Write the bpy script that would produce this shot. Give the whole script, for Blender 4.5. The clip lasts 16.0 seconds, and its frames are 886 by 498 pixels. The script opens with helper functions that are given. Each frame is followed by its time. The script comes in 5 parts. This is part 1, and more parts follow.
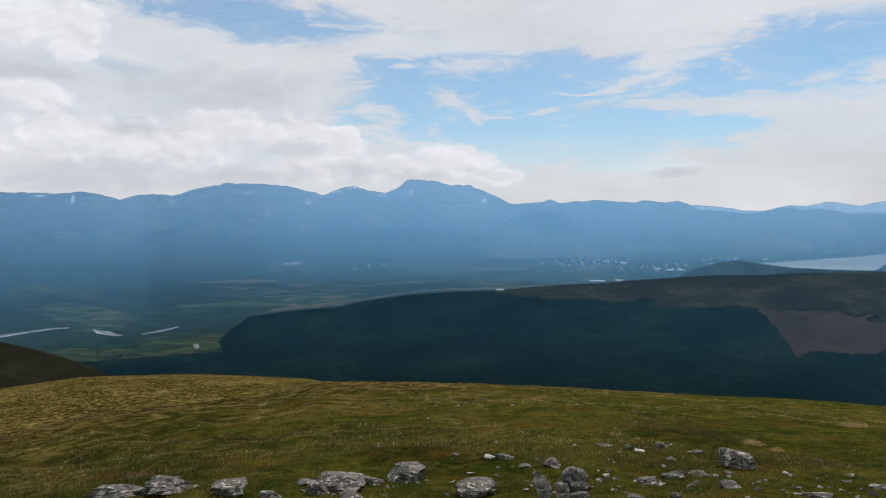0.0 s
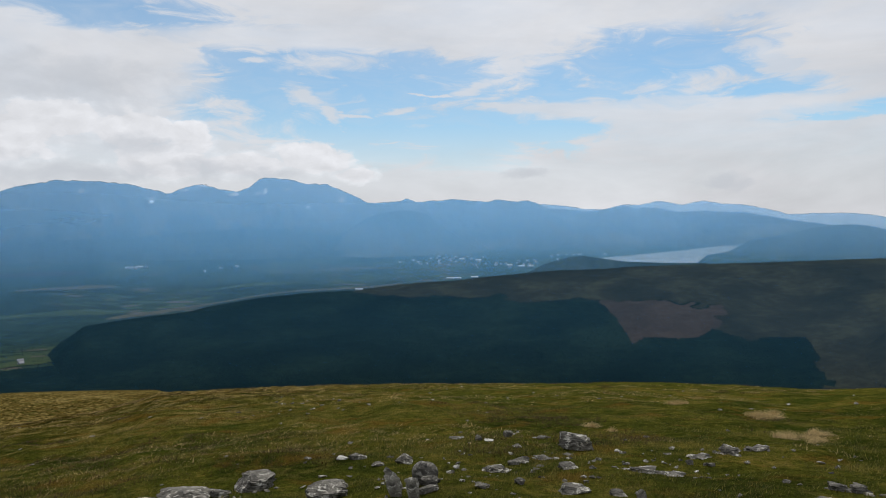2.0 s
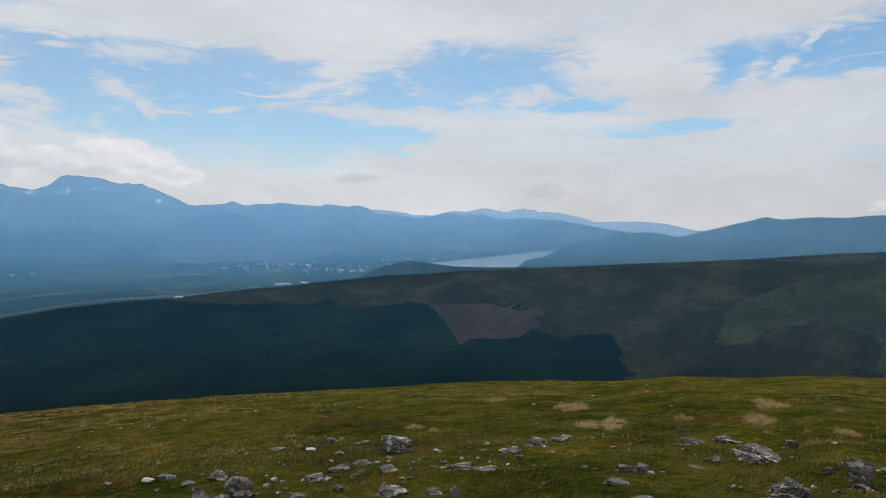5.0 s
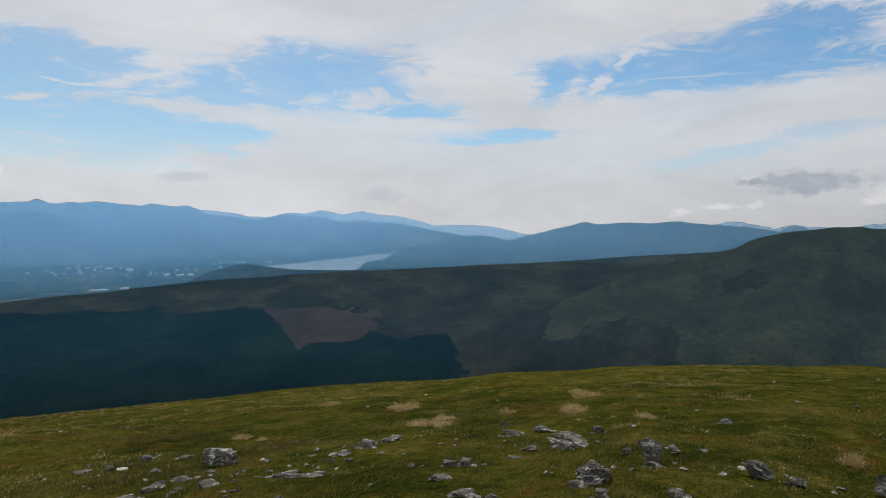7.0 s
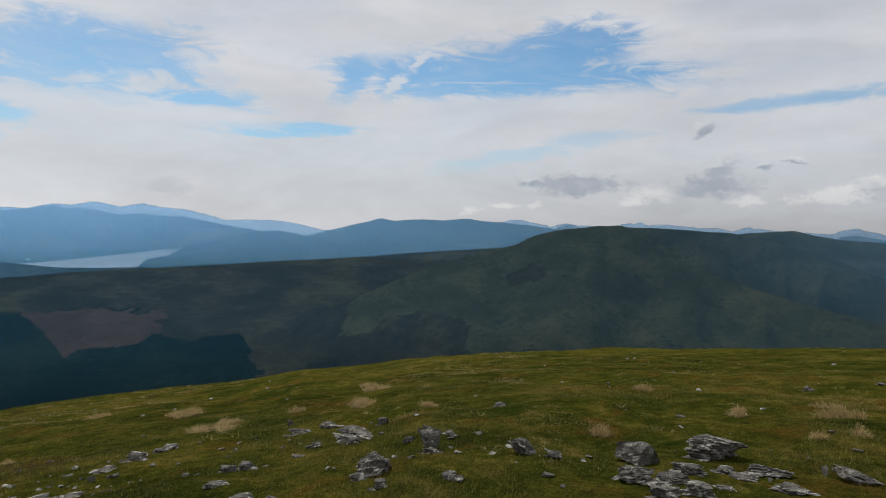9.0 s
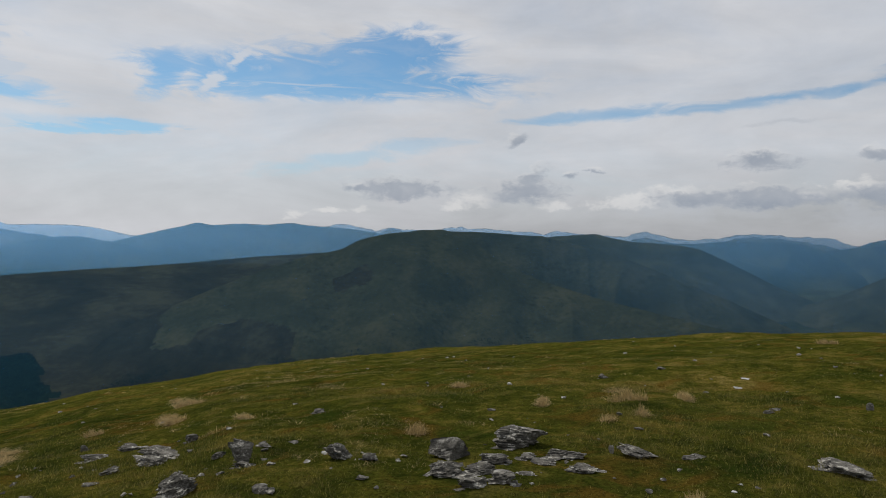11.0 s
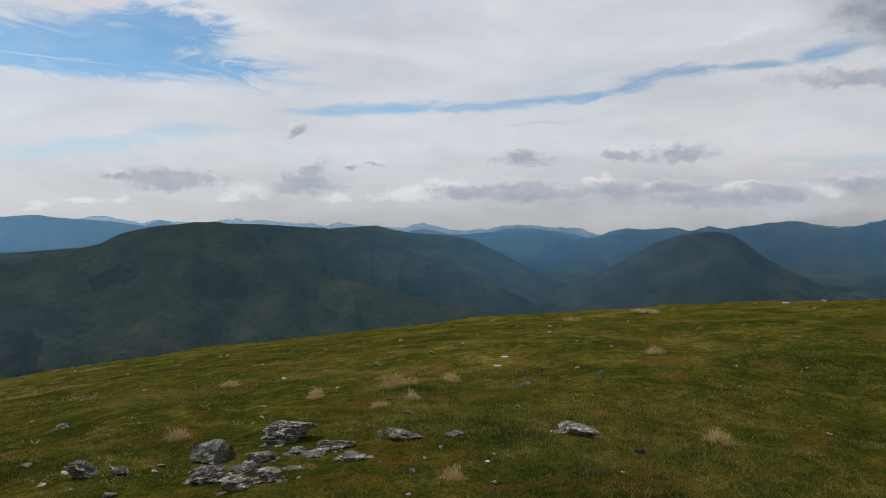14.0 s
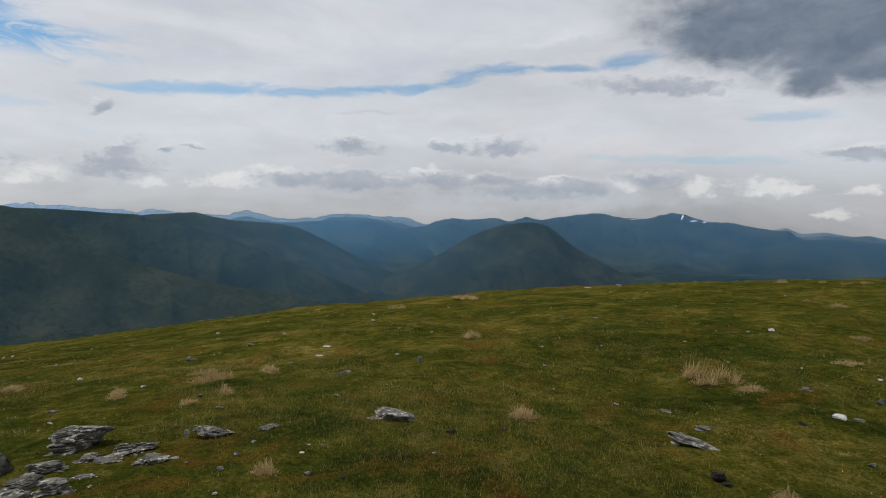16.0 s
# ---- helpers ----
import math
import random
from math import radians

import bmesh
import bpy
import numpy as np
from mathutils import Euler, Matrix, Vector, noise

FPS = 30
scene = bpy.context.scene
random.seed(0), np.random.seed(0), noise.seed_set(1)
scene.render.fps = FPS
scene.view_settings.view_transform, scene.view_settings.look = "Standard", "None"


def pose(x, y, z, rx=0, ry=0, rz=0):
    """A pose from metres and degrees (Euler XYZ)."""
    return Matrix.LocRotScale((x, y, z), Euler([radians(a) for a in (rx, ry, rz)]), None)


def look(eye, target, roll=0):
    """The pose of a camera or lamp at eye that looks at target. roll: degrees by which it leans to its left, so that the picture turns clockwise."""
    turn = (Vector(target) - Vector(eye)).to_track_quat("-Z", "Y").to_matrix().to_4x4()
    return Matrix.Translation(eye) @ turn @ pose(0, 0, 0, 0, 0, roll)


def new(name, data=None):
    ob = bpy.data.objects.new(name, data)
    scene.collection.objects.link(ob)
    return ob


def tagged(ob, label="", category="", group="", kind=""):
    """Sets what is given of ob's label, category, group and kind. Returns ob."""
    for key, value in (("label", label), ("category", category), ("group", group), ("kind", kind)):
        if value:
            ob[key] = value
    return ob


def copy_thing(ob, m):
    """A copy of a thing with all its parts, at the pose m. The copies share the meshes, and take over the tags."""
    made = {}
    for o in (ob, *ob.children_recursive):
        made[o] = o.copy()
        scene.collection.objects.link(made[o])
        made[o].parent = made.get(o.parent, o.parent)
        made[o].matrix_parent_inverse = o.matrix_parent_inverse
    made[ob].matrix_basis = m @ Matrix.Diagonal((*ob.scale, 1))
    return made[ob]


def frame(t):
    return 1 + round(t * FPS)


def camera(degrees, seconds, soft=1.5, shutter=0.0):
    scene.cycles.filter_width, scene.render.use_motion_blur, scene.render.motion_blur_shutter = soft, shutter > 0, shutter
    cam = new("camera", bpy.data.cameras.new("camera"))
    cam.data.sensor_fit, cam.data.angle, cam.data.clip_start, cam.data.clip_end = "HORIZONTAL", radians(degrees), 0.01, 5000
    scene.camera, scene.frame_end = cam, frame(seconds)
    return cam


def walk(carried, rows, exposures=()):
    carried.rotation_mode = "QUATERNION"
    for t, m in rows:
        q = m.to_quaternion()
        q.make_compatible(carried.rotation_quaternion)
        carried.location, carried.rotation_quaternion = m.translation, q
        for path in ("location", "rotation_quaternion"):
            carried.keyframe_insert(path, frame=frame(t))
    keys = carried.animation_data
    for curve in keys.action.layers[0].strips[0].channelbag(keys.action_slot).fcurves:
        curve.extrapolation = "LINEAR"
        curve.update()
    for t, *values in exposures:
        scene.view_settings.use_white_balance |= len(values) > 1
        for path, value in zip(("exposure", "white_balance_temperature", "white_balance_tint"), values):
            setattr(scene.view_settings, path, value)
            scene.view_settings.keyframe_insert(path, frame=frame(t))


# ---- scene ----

# ======================= camera and its walk =======================
cam = camera(67.55, 16.0, soft=1.0)
EYE, ARM = 1.55, 0.33          # eye height over the ground, and the arm's length on which the camera swings
ROWS = [
    (0.0, 87.39, 0.16, -0.01), (0.5, 87.03, 0.6, -3.4), (1.0, 86.96, 0.44, -5.99), (1.5, 87.2, 0.46, -9.22),
    (2.0, 87.25, 0.43, -12.24), (2.5, 87.74, 0.34, -14.63), (3.0, 87.17, 0.64, -16.62), (3.5, 87.2, 0.16, -20.31),
    (6.0, 87.87, -0.39, -32.56), (6.5, 88.01, -0.68, -37.35), (7.0, 88.02, -0.75, -40.61), (7.5, 88.24, -0.94, -43.86),
    (8.0, 87.93, -1.59, -49.47), (10.5, 88.68, -0.59, -68.29), (11.0, 88.68, -1.17, -72.99), (11.5, 88.38, -0.99, -76.8),
    (12.0, 88.4, -0.89, -80.33), (12.5, 88.64, -1.01, -82.89), (13.0, 88.49, -1.06, -85.33), (13.5, 88.23, -0.82, -88.75),
    (14.0, 88.28, -0.79, -91.71), (14.5, 87.89, -1.09, -96.06), (15.0, 87.7, -1.17, -100.25), (15.5, 87.65, -1.57, -103.94),
    (16.0, 87.6, -1.41, -106.45),
]
walk(cam, [(t, pose(-ARM * math.sin(radians(yaw)), ARM * math.cos(radians(yaw)), EYE, rx, ry, yaw)) for t, rx, ry, yaw in ROWS],
     [(0.0, 0.03), (3.5, 0.0), (7.5, -0.06), (10.5, -0.11), (13.0, -0.16), (13.6, 0.02), (14.5, 0.06), (16.0, 0.05)])

# ======================= small helpers =======================


def ramp_of(az, stations):
    """Smooth curve through (bearing, value) stations."""
    xs = np.array([s[0] for s in stations], float)
    ys = np.array([s[1] for s in stations], float)
    return np.interp(az, xs, ys)


def lattice(ix, iy, seed):
    h = (ix.astype(np.int64) * 374761393 + iy.astype(np.int64) * 668265263 + seed * 974634777) & 0xFFFFFFFF
    h = ((h ^ (h >> 13)) * 1274126177) & 0xFFFFFFFF
    return ((h ^ (h >> 16)) & 0xFFFFFF) / float(0xFFFFFF) * 2 - 1


def vnoise(x, y, seed=0):
    ix, iy = np.floor(x), np.floor(y)
    fx, fy = x - ix, y - iy
    fx, fy = fx * fx * fx * (fx * (fx * 6 - 15) + 10), fy * fy * fy * (fy * (fy * 6 - 15) + 10)
    ix, iy = ix.astype(np.int64), iy.astype(np.int64)
    a, b = lattice(ix, iy, seed), lattice(ix + 1, iy, seed)
    c, d = lattice(ix, iy + 1, seed), lattice(ix + 1, iy + 1, seed)
    return (a * (1 - fx) + b * fx) * (1 - fy) + (c * (1 - fx) + d * fx) * fy


def fbm(x, y, octaves=4, seed=0, gain=0.5):
    x, y = np.asarray(x, float), np.asarray(y, float)
    total, amp = np.zeros(np.broadcast(x, y).shape), 1.0
    for k in range(octaves):
        total = total + amp * vnoise(x + 17.3 * k, y - 9.1 * k, seed + 31 * k)
        x, y, amp = x * 2.03, y * 2.03, amp * gain
    return total


def smooth(a, b, x):
    t = np.clip((x - a) / (b - a), 0, 1)
    return t * t * (3 - 2 * t)


def sheet(name, verts, faces, mats=(), face_mat=None, smooth_shade=True, parent=None, label=""):
    me = bpy.data.meshes.new(name)
    me.from_pydata(verts, [], faces)
    for m in mats:
        me.materials.append(m)
    if face_mat is not None:
        me.polygons.foreach_set("material_index", np.asarray(face_mat, np.int32))
    me.polygons.foreach_set("use_smooth", np.full(len(me.polygons), smooth_shade))
    me.update()
    ob = new(name, me)
    if parent is not None:
        ob.parent = parent
    if label:
        ob["label"] = label
    return ob


def grid_faces(n, m, wrap=False):
    """Quads of an n by m lattice of vertices, row by row."""
    i, j = np.meshgrid(np.arange(n if wrap else n - 1), np.arange(m - 1), indexing="ij")
    a = (i * m + j).ravel()
    b = (((i + 1) % n) * m + j).ravel()
    return np.stack([a, b, b + 1, a + 1], 1)


# ======================= the lie of the land =======================
# bearings in degrees clockwise from +y, heights over the ground under the viewer
BROW = [(-60, -11.6), (-34, -12.0), (-29, -11.8), (-21, -12.35), (-13, -13.2), (-4, -14.0), (6, -14.3), (16, -14.4), (24, -14.15),
        (31, -13.7), (42, -13.1), (46, -12.4), (51, -12.0), (59, -11.1), (68, -10.3), (73, -9.75), (83, -8.95), (92, -7.97),
        (98, -7.35), (105, -6.5), (112, -5.84), (117, -5.36), (122, -4.87), (126, -4.5), (134, -3.9), (140, -3.4), (175, -3.0),
        (230, -5.0), (300, -11.6)]
NEAR_BROW = [(-60, -15.6), (-34, -15.2), (-28, -14.66), (-15, -14.56), (-11, -13.7), (-4, -14.0)]
REACH = [(-60, 40), (-34, 40), (-6, 66), (28, 66), (44, 48), (60, 35), (80, 26), (105, 20), (140, 20), (230, 24), (300, 40)]
FIVE = [(-60, -1.95), (-5, -1.9), (10, -1.87), (16, -1.88), (51, -1.68), (57, -1.6), (65, -1.56), (74, -1.58), (88, -1.52),
        (103, -1.5), (113, -1.53), (126, -1.58), (150, -1.6), (230, -1.7), (300, -1.95)]


def hermite(t, a, b, ma, mb, w):
    return (2 * t**3 - 3 * t**2 + 1) * a + (t**3 - 2 * t**2 + t) * w * ma + (3 * t**2 - 2 * t**3) * b + (t**3 - t**2) * w * mb


def hill(az, d):
    """Height of the summit's own ground, without its small bumps."""
    az = np.where(np.asarray(az, float) > 300, np.asarray(az, float) - 360, np.asarray(az, float))
    d = np.asarray(d, float)
    far_tan = np.tan(np.radians(ramp_of(az, BROW)))
    near_tan = np.where(az < -4, np.tan(np.radians(ramp_of(az, NEAR_BROW))), far_tan)
    reach, five = ramp_of(az, REACH), ramp_of(az, FIVE)
    zb = near_tan * reach
    s0, s1 = (five + 1.55) / 5, (zb - five) / (reach - 5)
    m5 = 0.25 * s0 + 0.75 * s1
    near = hermite(np.clip(d / 5, 0, 1), -1.55, five, s0 * 0.8, m5, 5)
    mid = hermite(np.clip((d - 5) / (reach - 5), 0, 1), five, zb, m5, near_tan, reach - 5)
    over = np.maximum(d - reach, 0)
    drop = zb + near_tan * over - np.where(over < 60, 0.0035 * over**2, 0.0035 * 3600 + 0.42 * (over - 60) * smooth(0, 120, over - 0.0))
    z = np.where(d < 5, near, np.where(d < reach, mid, drop))
    hump = far_tan * d - 0.0032 * (d - 120) ** 2
    hump = np.where(az < -2, hump - 6 * smooth(-12, -4, az), -900)
    z = np.where(d > reach, np.maximum(z, np.where(d < 260, hump, -900)), z)
    return z + EYE


def floor_of(d):
    return -300 + 115 * smooth(1650, 3050, d)


def bumps(x, y, d):
    fade = 1 - smooth(40, 90, d)
    b = 0.030 * fbm(x * 1.7, y * 1.7, 3, 5) + 0.05 * fbm(x * 0.45, y * 0.45, 2, 9) * smooth(2, 8, d)
    rugged = smooth(40, -5, np.degrees(np.arctan2(x, y))) * smooth(6, 10, d) * (1 - smooth(45, 80, d))
    return b * fade + 0.05 * rugged * fbm(x * 1.4, y * 1.4, 3, 33) + 0.055 * fbm(x * 0.22, y * 0.22, 3, 21) * smooth(9, 18, d) * (1 - smooth(24, 34, d))


def ground_z(x, y):
    x, y = np.asarray(x, float), np.asarray(y, float)
    d = np.hypot(x, y)
    az = np.degrees(np.arctan2(x, y))
    return np.maximum(hill(az, d) + bumps(x, y, d), floor_of(d) + 2.5 * fbm(x / 260, y / 260, 3, 3))

# ======================= world, sun, light =======================
SUN_AZ, SUN_EL = 28.0, 58.0
world = bpy.data.worlds.new("sky")
scene.world = world
world.use_nodes = True


class Tree:
    """A little shorthand for shader nodes."""

    def __init__(self, tree):
        self.t = tree

    def node(self, kind, **sets):
        n = self.t.nodes.new(kind)
        for k, v in sets.items():
            if k == "op":
                n.operation = v
            elif k == "mode":
                n.blend_type = v
            elif k == "space":
                n.data_type = v
        return n

    def put(self, socket, value):
        if isinstance(value, bpy.types.NodeSocket):
            self.t.links.new(value, socket)
        else:
            socket.default_value = value

    def math(self, op, a, b=0.0, c=0.0, clamp=False):
        n = self.node("ShaderNodeMath", op=op)
        n.use_clamp = clamp
        for i, v in enumerate((a, b, c)):
            self.put(n.inputs[i], v)
        return n.outputs[0]

    def mix(self, fac, a, b, mode="MIX"):
        n = self.node("ShaderNodeMix", space="RGBA", mode=mode)
        n.data_type = "RGBA"
        n.blend_type = mode
        self.put(n.inputs[0], fac)
        self.put(n.inputs[6], a)
        self.put(n.inputs[7], b)
        return n.outputs[2]

    def noise(self, vec, scale, detail=4.0, rough=0.5, warp=0.0):
        n = self.node("ShaderNodeTexNoise")
        if vec is not None:
            self.put(n.inputs["Vector"], vec)
        n.inputs["Scale"].default_value = scale
        n.inputs["Detail"].default_value = detail
        n.inputs["Roughness"].default_value = rough
        n.inputs["Distortion"].default_value = warp
        return n.outputs["Fac"]

    def ramp(self, fac, *stops):
        n = self.node("ShaderNodeValToRGB")
        el = n.color_ramp.elements
        while len(el) < len(stops):
            el.new(0.5)
        for e, (p, c) in zip(el, stops):
            e.position = p
            e.color = (*c, 1) if isinstance(c, tuple) else (c, c, c, 1)
        self.put(n.inputs[0], fac)
        return n.outputs[0]

    def mapping(self, vec, loc=(0, 0, 0), rot=(0, 0, 0), scale=(1, 1, 1), kind="POINT"):
        n = self.node("ShaderNodeMapping")
        n.vector_type = kind
        self.put(n.inputs[0], vec)
        n.inputs[1].default_value, n.inputs[2].default_value, n.inputs[3].default_value = loc, rot, scale
        return n.outputs[0]


# openings of blue, banks of white and shreds of grey: bearing, height, half width, half height, lean (degrees)
BLUE = [
    (-2.1, 10.9, 5.8, 3.46, 0), (5.6, 11.0, 11.4, 2.85, -1), (5.6, 7.3, 8.1, 2.26, -6), (14.1, 7.1, 7.7, 2.54, 1), (21.6, 7.2, 4.6, 1.11, -1), (29.0, 11.7, 5.5, 1.46, -1),
    (21.1, 11.0, 3.8, 1.72, -4), (-16.1, 16.1, 9.2, 1.45, -3), (30.4, 12.3, 7.7, 2.35, 3), (37.8, 15.3, 3.4, 0.71, 1), (37.4, 9.6, 4.3, 0.66, -3), (45.2, 7.8, 5.4, 0.45, 3),
    (50.1, 12.4, 2.0, 1.41, 39), (63.8, 12.8, 11.6, 2.35, 0), (55.9, 12.8, 4.9, 1.79, 9), (68.7, 14.8, 5.6, 1.82, 2), (74.1, 12.9, 6.8, 0.75, 7),
]
STREAK = [
    (84.0, 9.9, 5.0, 0.40, 3), (88.5, 10.25, 5.0, 0.50, 3), (94.0, 10.4, 6.0, 0.40, 1), (99.5, 10.8, 5.5, 0.36, 4), (104.0, 11.2, 4.0, 0.36, 8), (107.8, 12.15, 3.4, 0.32, 16),
    (112.0, 12.7, 4.6, 0.36, 3), (116.5, 12.95, 3.0, 0.32, 2), (121.0, 13.4, 2.4, 0.55, 4),
]
FAINT = [
    (64.2, 6.2, 6.1, 0.62, 10), (69.6, 7.6, 4.0, 0.46, 7), (19.5, 7.0, 4.7, 0.62, 6), (28.6, 10.1, 4.9, 1.02, -6), (-26.6, 11.7, 3.0, 0.59, -5), (43.4, 7.8, 5.5, 0.5, 6),
    (133.8, 8.6, 2.7, 0.38, -3), (127.1, 5.5, 6.8, 0.31, -1),
]
WHITE = [
    (3.2, 14.7, 14.1, 0.89, 2), (-17.9, 11.3, 10.0, 2.2, 0), (25.6, 8.6, 8.7, 0.51, -4), (17.7, 9.2, 2.4, 0.35, -11), (24.2, 8.9, 8.4, 0.5, -3), (33.5, 8.3, 9.5, 0.94, -1),
    (42.1, 16.0, 15.6, 1.85, -2), (63.7, 9.1, 12.6, 1.6, 0), (55.9, 9.3, 5.4, 1.19, 6), (71.7, 9.9, 4.9, 1.54, 1), (48.8, 17.3, 7.1, 1.94, -2), (64.7, 9.6, 10.4, 1.4, 1),
    (81.6, 14.7, 8.1, 2.0, 6),
]
WISPS = [
    (2.3, 12.8, 3.8, 0.59, 2), (-3.4, 12.8, 0.8, 0.23, 1), (15.3, 10.9, 2.0, 0.41, 14), (17.9, 11.6, 1.7, 0.31, 19), (20.7, 12.9, 2.6, 0.35, 7), (8.5, 9.0, 1.5, 0.23, 8),
    (4.2, 8.6, 1.7, 0.14, -4), (7.8, 6.4, 1.7, 0.14, 4), (0.8, 10.0, 1.7, 0.66, -24), (2.7, 8.8, 1.2, 0.57, -49), (-3.8, 6.6, 0.8, 0.38, -34), (11.5, 10.3, 1.8, 0.09, -2),
    (45.8, 11.0, 3.5, 0.71, 32), (38.6, 11.9, 2.9, 0.94, -28), (55.6, 13.7, 1.9, 0.46, 49), (42.9, 12.9, 3.4, 1.0, -9), (53.6, 11.8, 1.3, 0.47, 44), (63.8, 17.0, 4.3, 0.78, 8),
]
CUMULUS = [
    (-31.3, 14.5, 4.6, 2.29, 8), (-28.8, 13.0, 1.9, 1.39, 7), (-31.6, 9.2, 2.6, 1.22, -8), (-29.0, 6.5, 4.5, 1.88, 3), (-22.3, 6.2, 5.4, 2.21, 2), (-18.0, 7.5, 3.9, 1.58, 2),
    (-12.6, 7.2, 3.5, 1.67, 1), (-8.4, 6.4, 2.1, 1.6, 1), (-10.7, 4.7, 4.2, 1.65, 1), (-4.1, 4.5, 3.9, 1.15, 0), (1.3, 5.0, 3.9, 1.34, -5), (4.7, 3.7, 1.9, 0.72, 0),
]
DARK = [
    (137.9, 15.6, 11.7, 3.6, -7), (137.0, 12.5, 5.5, 1.48, -12), (129.6, 14.9, 4.9, 2.05, -5), (135.2, 11.2, 1.9, 0.89, -4),
]
PUFF = [
    (105.1, 4.2, 1.1, 0.42, 0), (108.8, 3.9, 0.7, 0.36, -1), (115.8, 3.6, 1.2, 0.3, -1), (92.4, 3.9, 1.3, 0.39, 1), (101.9, 3.6, 1.0, 0.28, 0),
    (75.7, 3.0, 1.7, 0.71, 2), (74.2, 2.5, 1.1, 0.38, 1), (60.4, 1.4, 0.7, 0.3, 2), (63.5, 1.9, 1.0, 0.26, 2), (65.9, 2.1, 0.6, 0.27, 2), (82.4, 2.4, 1.2, 0.29, 1),
    (89.0, 3.1, 2.9, 0.53, 4), (90.9, 3.8, 0.8, 0.39, 1), (104.7, 4.1, 1.4, 0.43, 2), (91.4, 3.7, 0.6, 0.37, 2), (132.1, 3.4, 1.8, 0.66, 0), (134.0, 3.1, 1.5, 0.3, 0),
    (127.6, 3.2, 1.0, 0.63, 0), (121.6, 3.3, 1.2, 0.47, 1), (138.8, 3.0, 1.2, 0.29, 0), (137.0, 1.2, 1.0, 0.29, 1),
]
GREY = [
    (113.7, 2.7, 4.4, 0.53, 0), (110.3, 3.6, 2.3, 0.41, -1), (106.0, 3.4, 1.7, 0.46, 0), (118.3, 3.1, 2.2, 0.51, -1),
    (69.5, 3.8, 3.3, 0.64, 0), (66.3, 3.7, 1.4, 0.22, 2), (79.6, 3.6, 2.6, 0.81, 5), (80.6, 4.9, 1.3, 0.52, 36), (83.7, 5.0, 0.4, 0.19, 1), (85.6, 5.4, 0.7, 0.1, 1),
    (98.4, 6.1, 2.0, 0.47, 0), (106.9, 6.3, 1.6, 0.41, -1), (111.0, 6.4, 2.3, 0.58, 5), (79.0, 8.0, 0.7, 0.37, 46), (99.1, 3.3, 3.3, 0.62, 0), (94.3, 3.3, 2.9, 0.58, 0),
    (99.4, 3.2, 2.4, 0.58, 2), (106.7, 3.5, 2.7, 0.58, 1), (123.7, 3.8, 1.9, 0.46, 0), (124.3, 11.3, 4.2, 0.53, -4), (138.7, 5.7, 2.4, 0.32, -2),
]
SOFT_GREY = [
    (-28.3, 2.9, 8.3, 0.94, 1), (-17.2, 3.6, 6.6, 0.74, 1), (-3.1, 3.7, 2.9, 0.48, 0),
    (-26.8, 3.9, 6.6, 1.21, 2), (-24.3, 7.2, 2.4, 0.61, 3), (-17.1, 10.4, 7.5, 1.34, -2), (-31.4, 10.8, 3.2, 0.56, 1), (-12.1, 5.8, 2.8, 0.65, 1), (-7.0, 4.2, 2.9, 0.57, 0),
    (35.1, 2.5, 1.5, 0.52, -1), (19.5, 3.6, 1.4, 0.39, 0), (110.1, 2.0, 6.3, 0.78, 1), (118.2, 2.2, 7.9, 0.86, 1), (94.7, 2.7, 5.1, 0.85, 2), (116.8, 3.6, 4.2, 0.67, 1),
    (127.9, 4.7, 6.3, 0.36, 0), (99.8, 9.0, 2.9, 0.14, 2), (116.9, 14.3, 5.6, 0.62, 4),
]
TRAIL = [
    (61.1, 12.1, 5.5, 0.09, 0),
]

wt = Tree(world.node_tree)
for n in list(world.node_tree.nodes):
    world.node_tree.nodes.remove(n)
coord = wt.node("ShaderNodeTexCoord").outputs["Generated"]
sep = wt.node("ShaderNodeSeparateXYZ")
wt.put(sep.inputs[0], coord)
az_s = wt.math("MULTIPLY", wt.math("ARCTAN2", sep.outputs[0], sep.outputs[1]), 57.2958)
el_s = wt.math("MULTIPLY", wt.math("ARCSINE", sep.outputs[2]), 57.2958)
comb = wt.node("ShaderNodeCombineXYZ")
wt.put(comb.inputs[0], az_s)
wt.put(comb.inputs[1], el_s)
deg = comb.outputs[0]


def jitter(vec, size_x, size_y, amp_x, amp_y, detail):
    """Shift a place in the sky by drifting noise, so that cloud edges fray."""
    n = wt.node("ShaderNodeTexNoise")
    wt.put(n.inputs["Vector"], wt.mapping(vec, scale=(1 / size_x, 1 / size_y, 1)))
    n.inputs["Scale"].default_value, n.inputs["Detail"].default_value, n.inputs["Roughness"].default_value = 1.0, detail, 0.6
    v = wt.node("ShaderNodeVectorMath", op="SUBTRACT")
    wt.put(v.inputs[0], n.outputs["Color"])
    v.inputs[1].default_value = (0.5, 0.5, 0.5)
    w = wt.node("ShaderNodeVectorMath", op="MULTIPLY")
    wt.put(w.inputs[0], v.outputs[0])
    w.inputs[1].default_value = (amp_x, amp_y, 0)
    a = wt.node("ShaderNodeVectorMath", op="ADD")
    wt.put(a.inputs[0], vec)
    wt.put(a.inputs[1], w.outputs[0])
    return a.outputs[0]


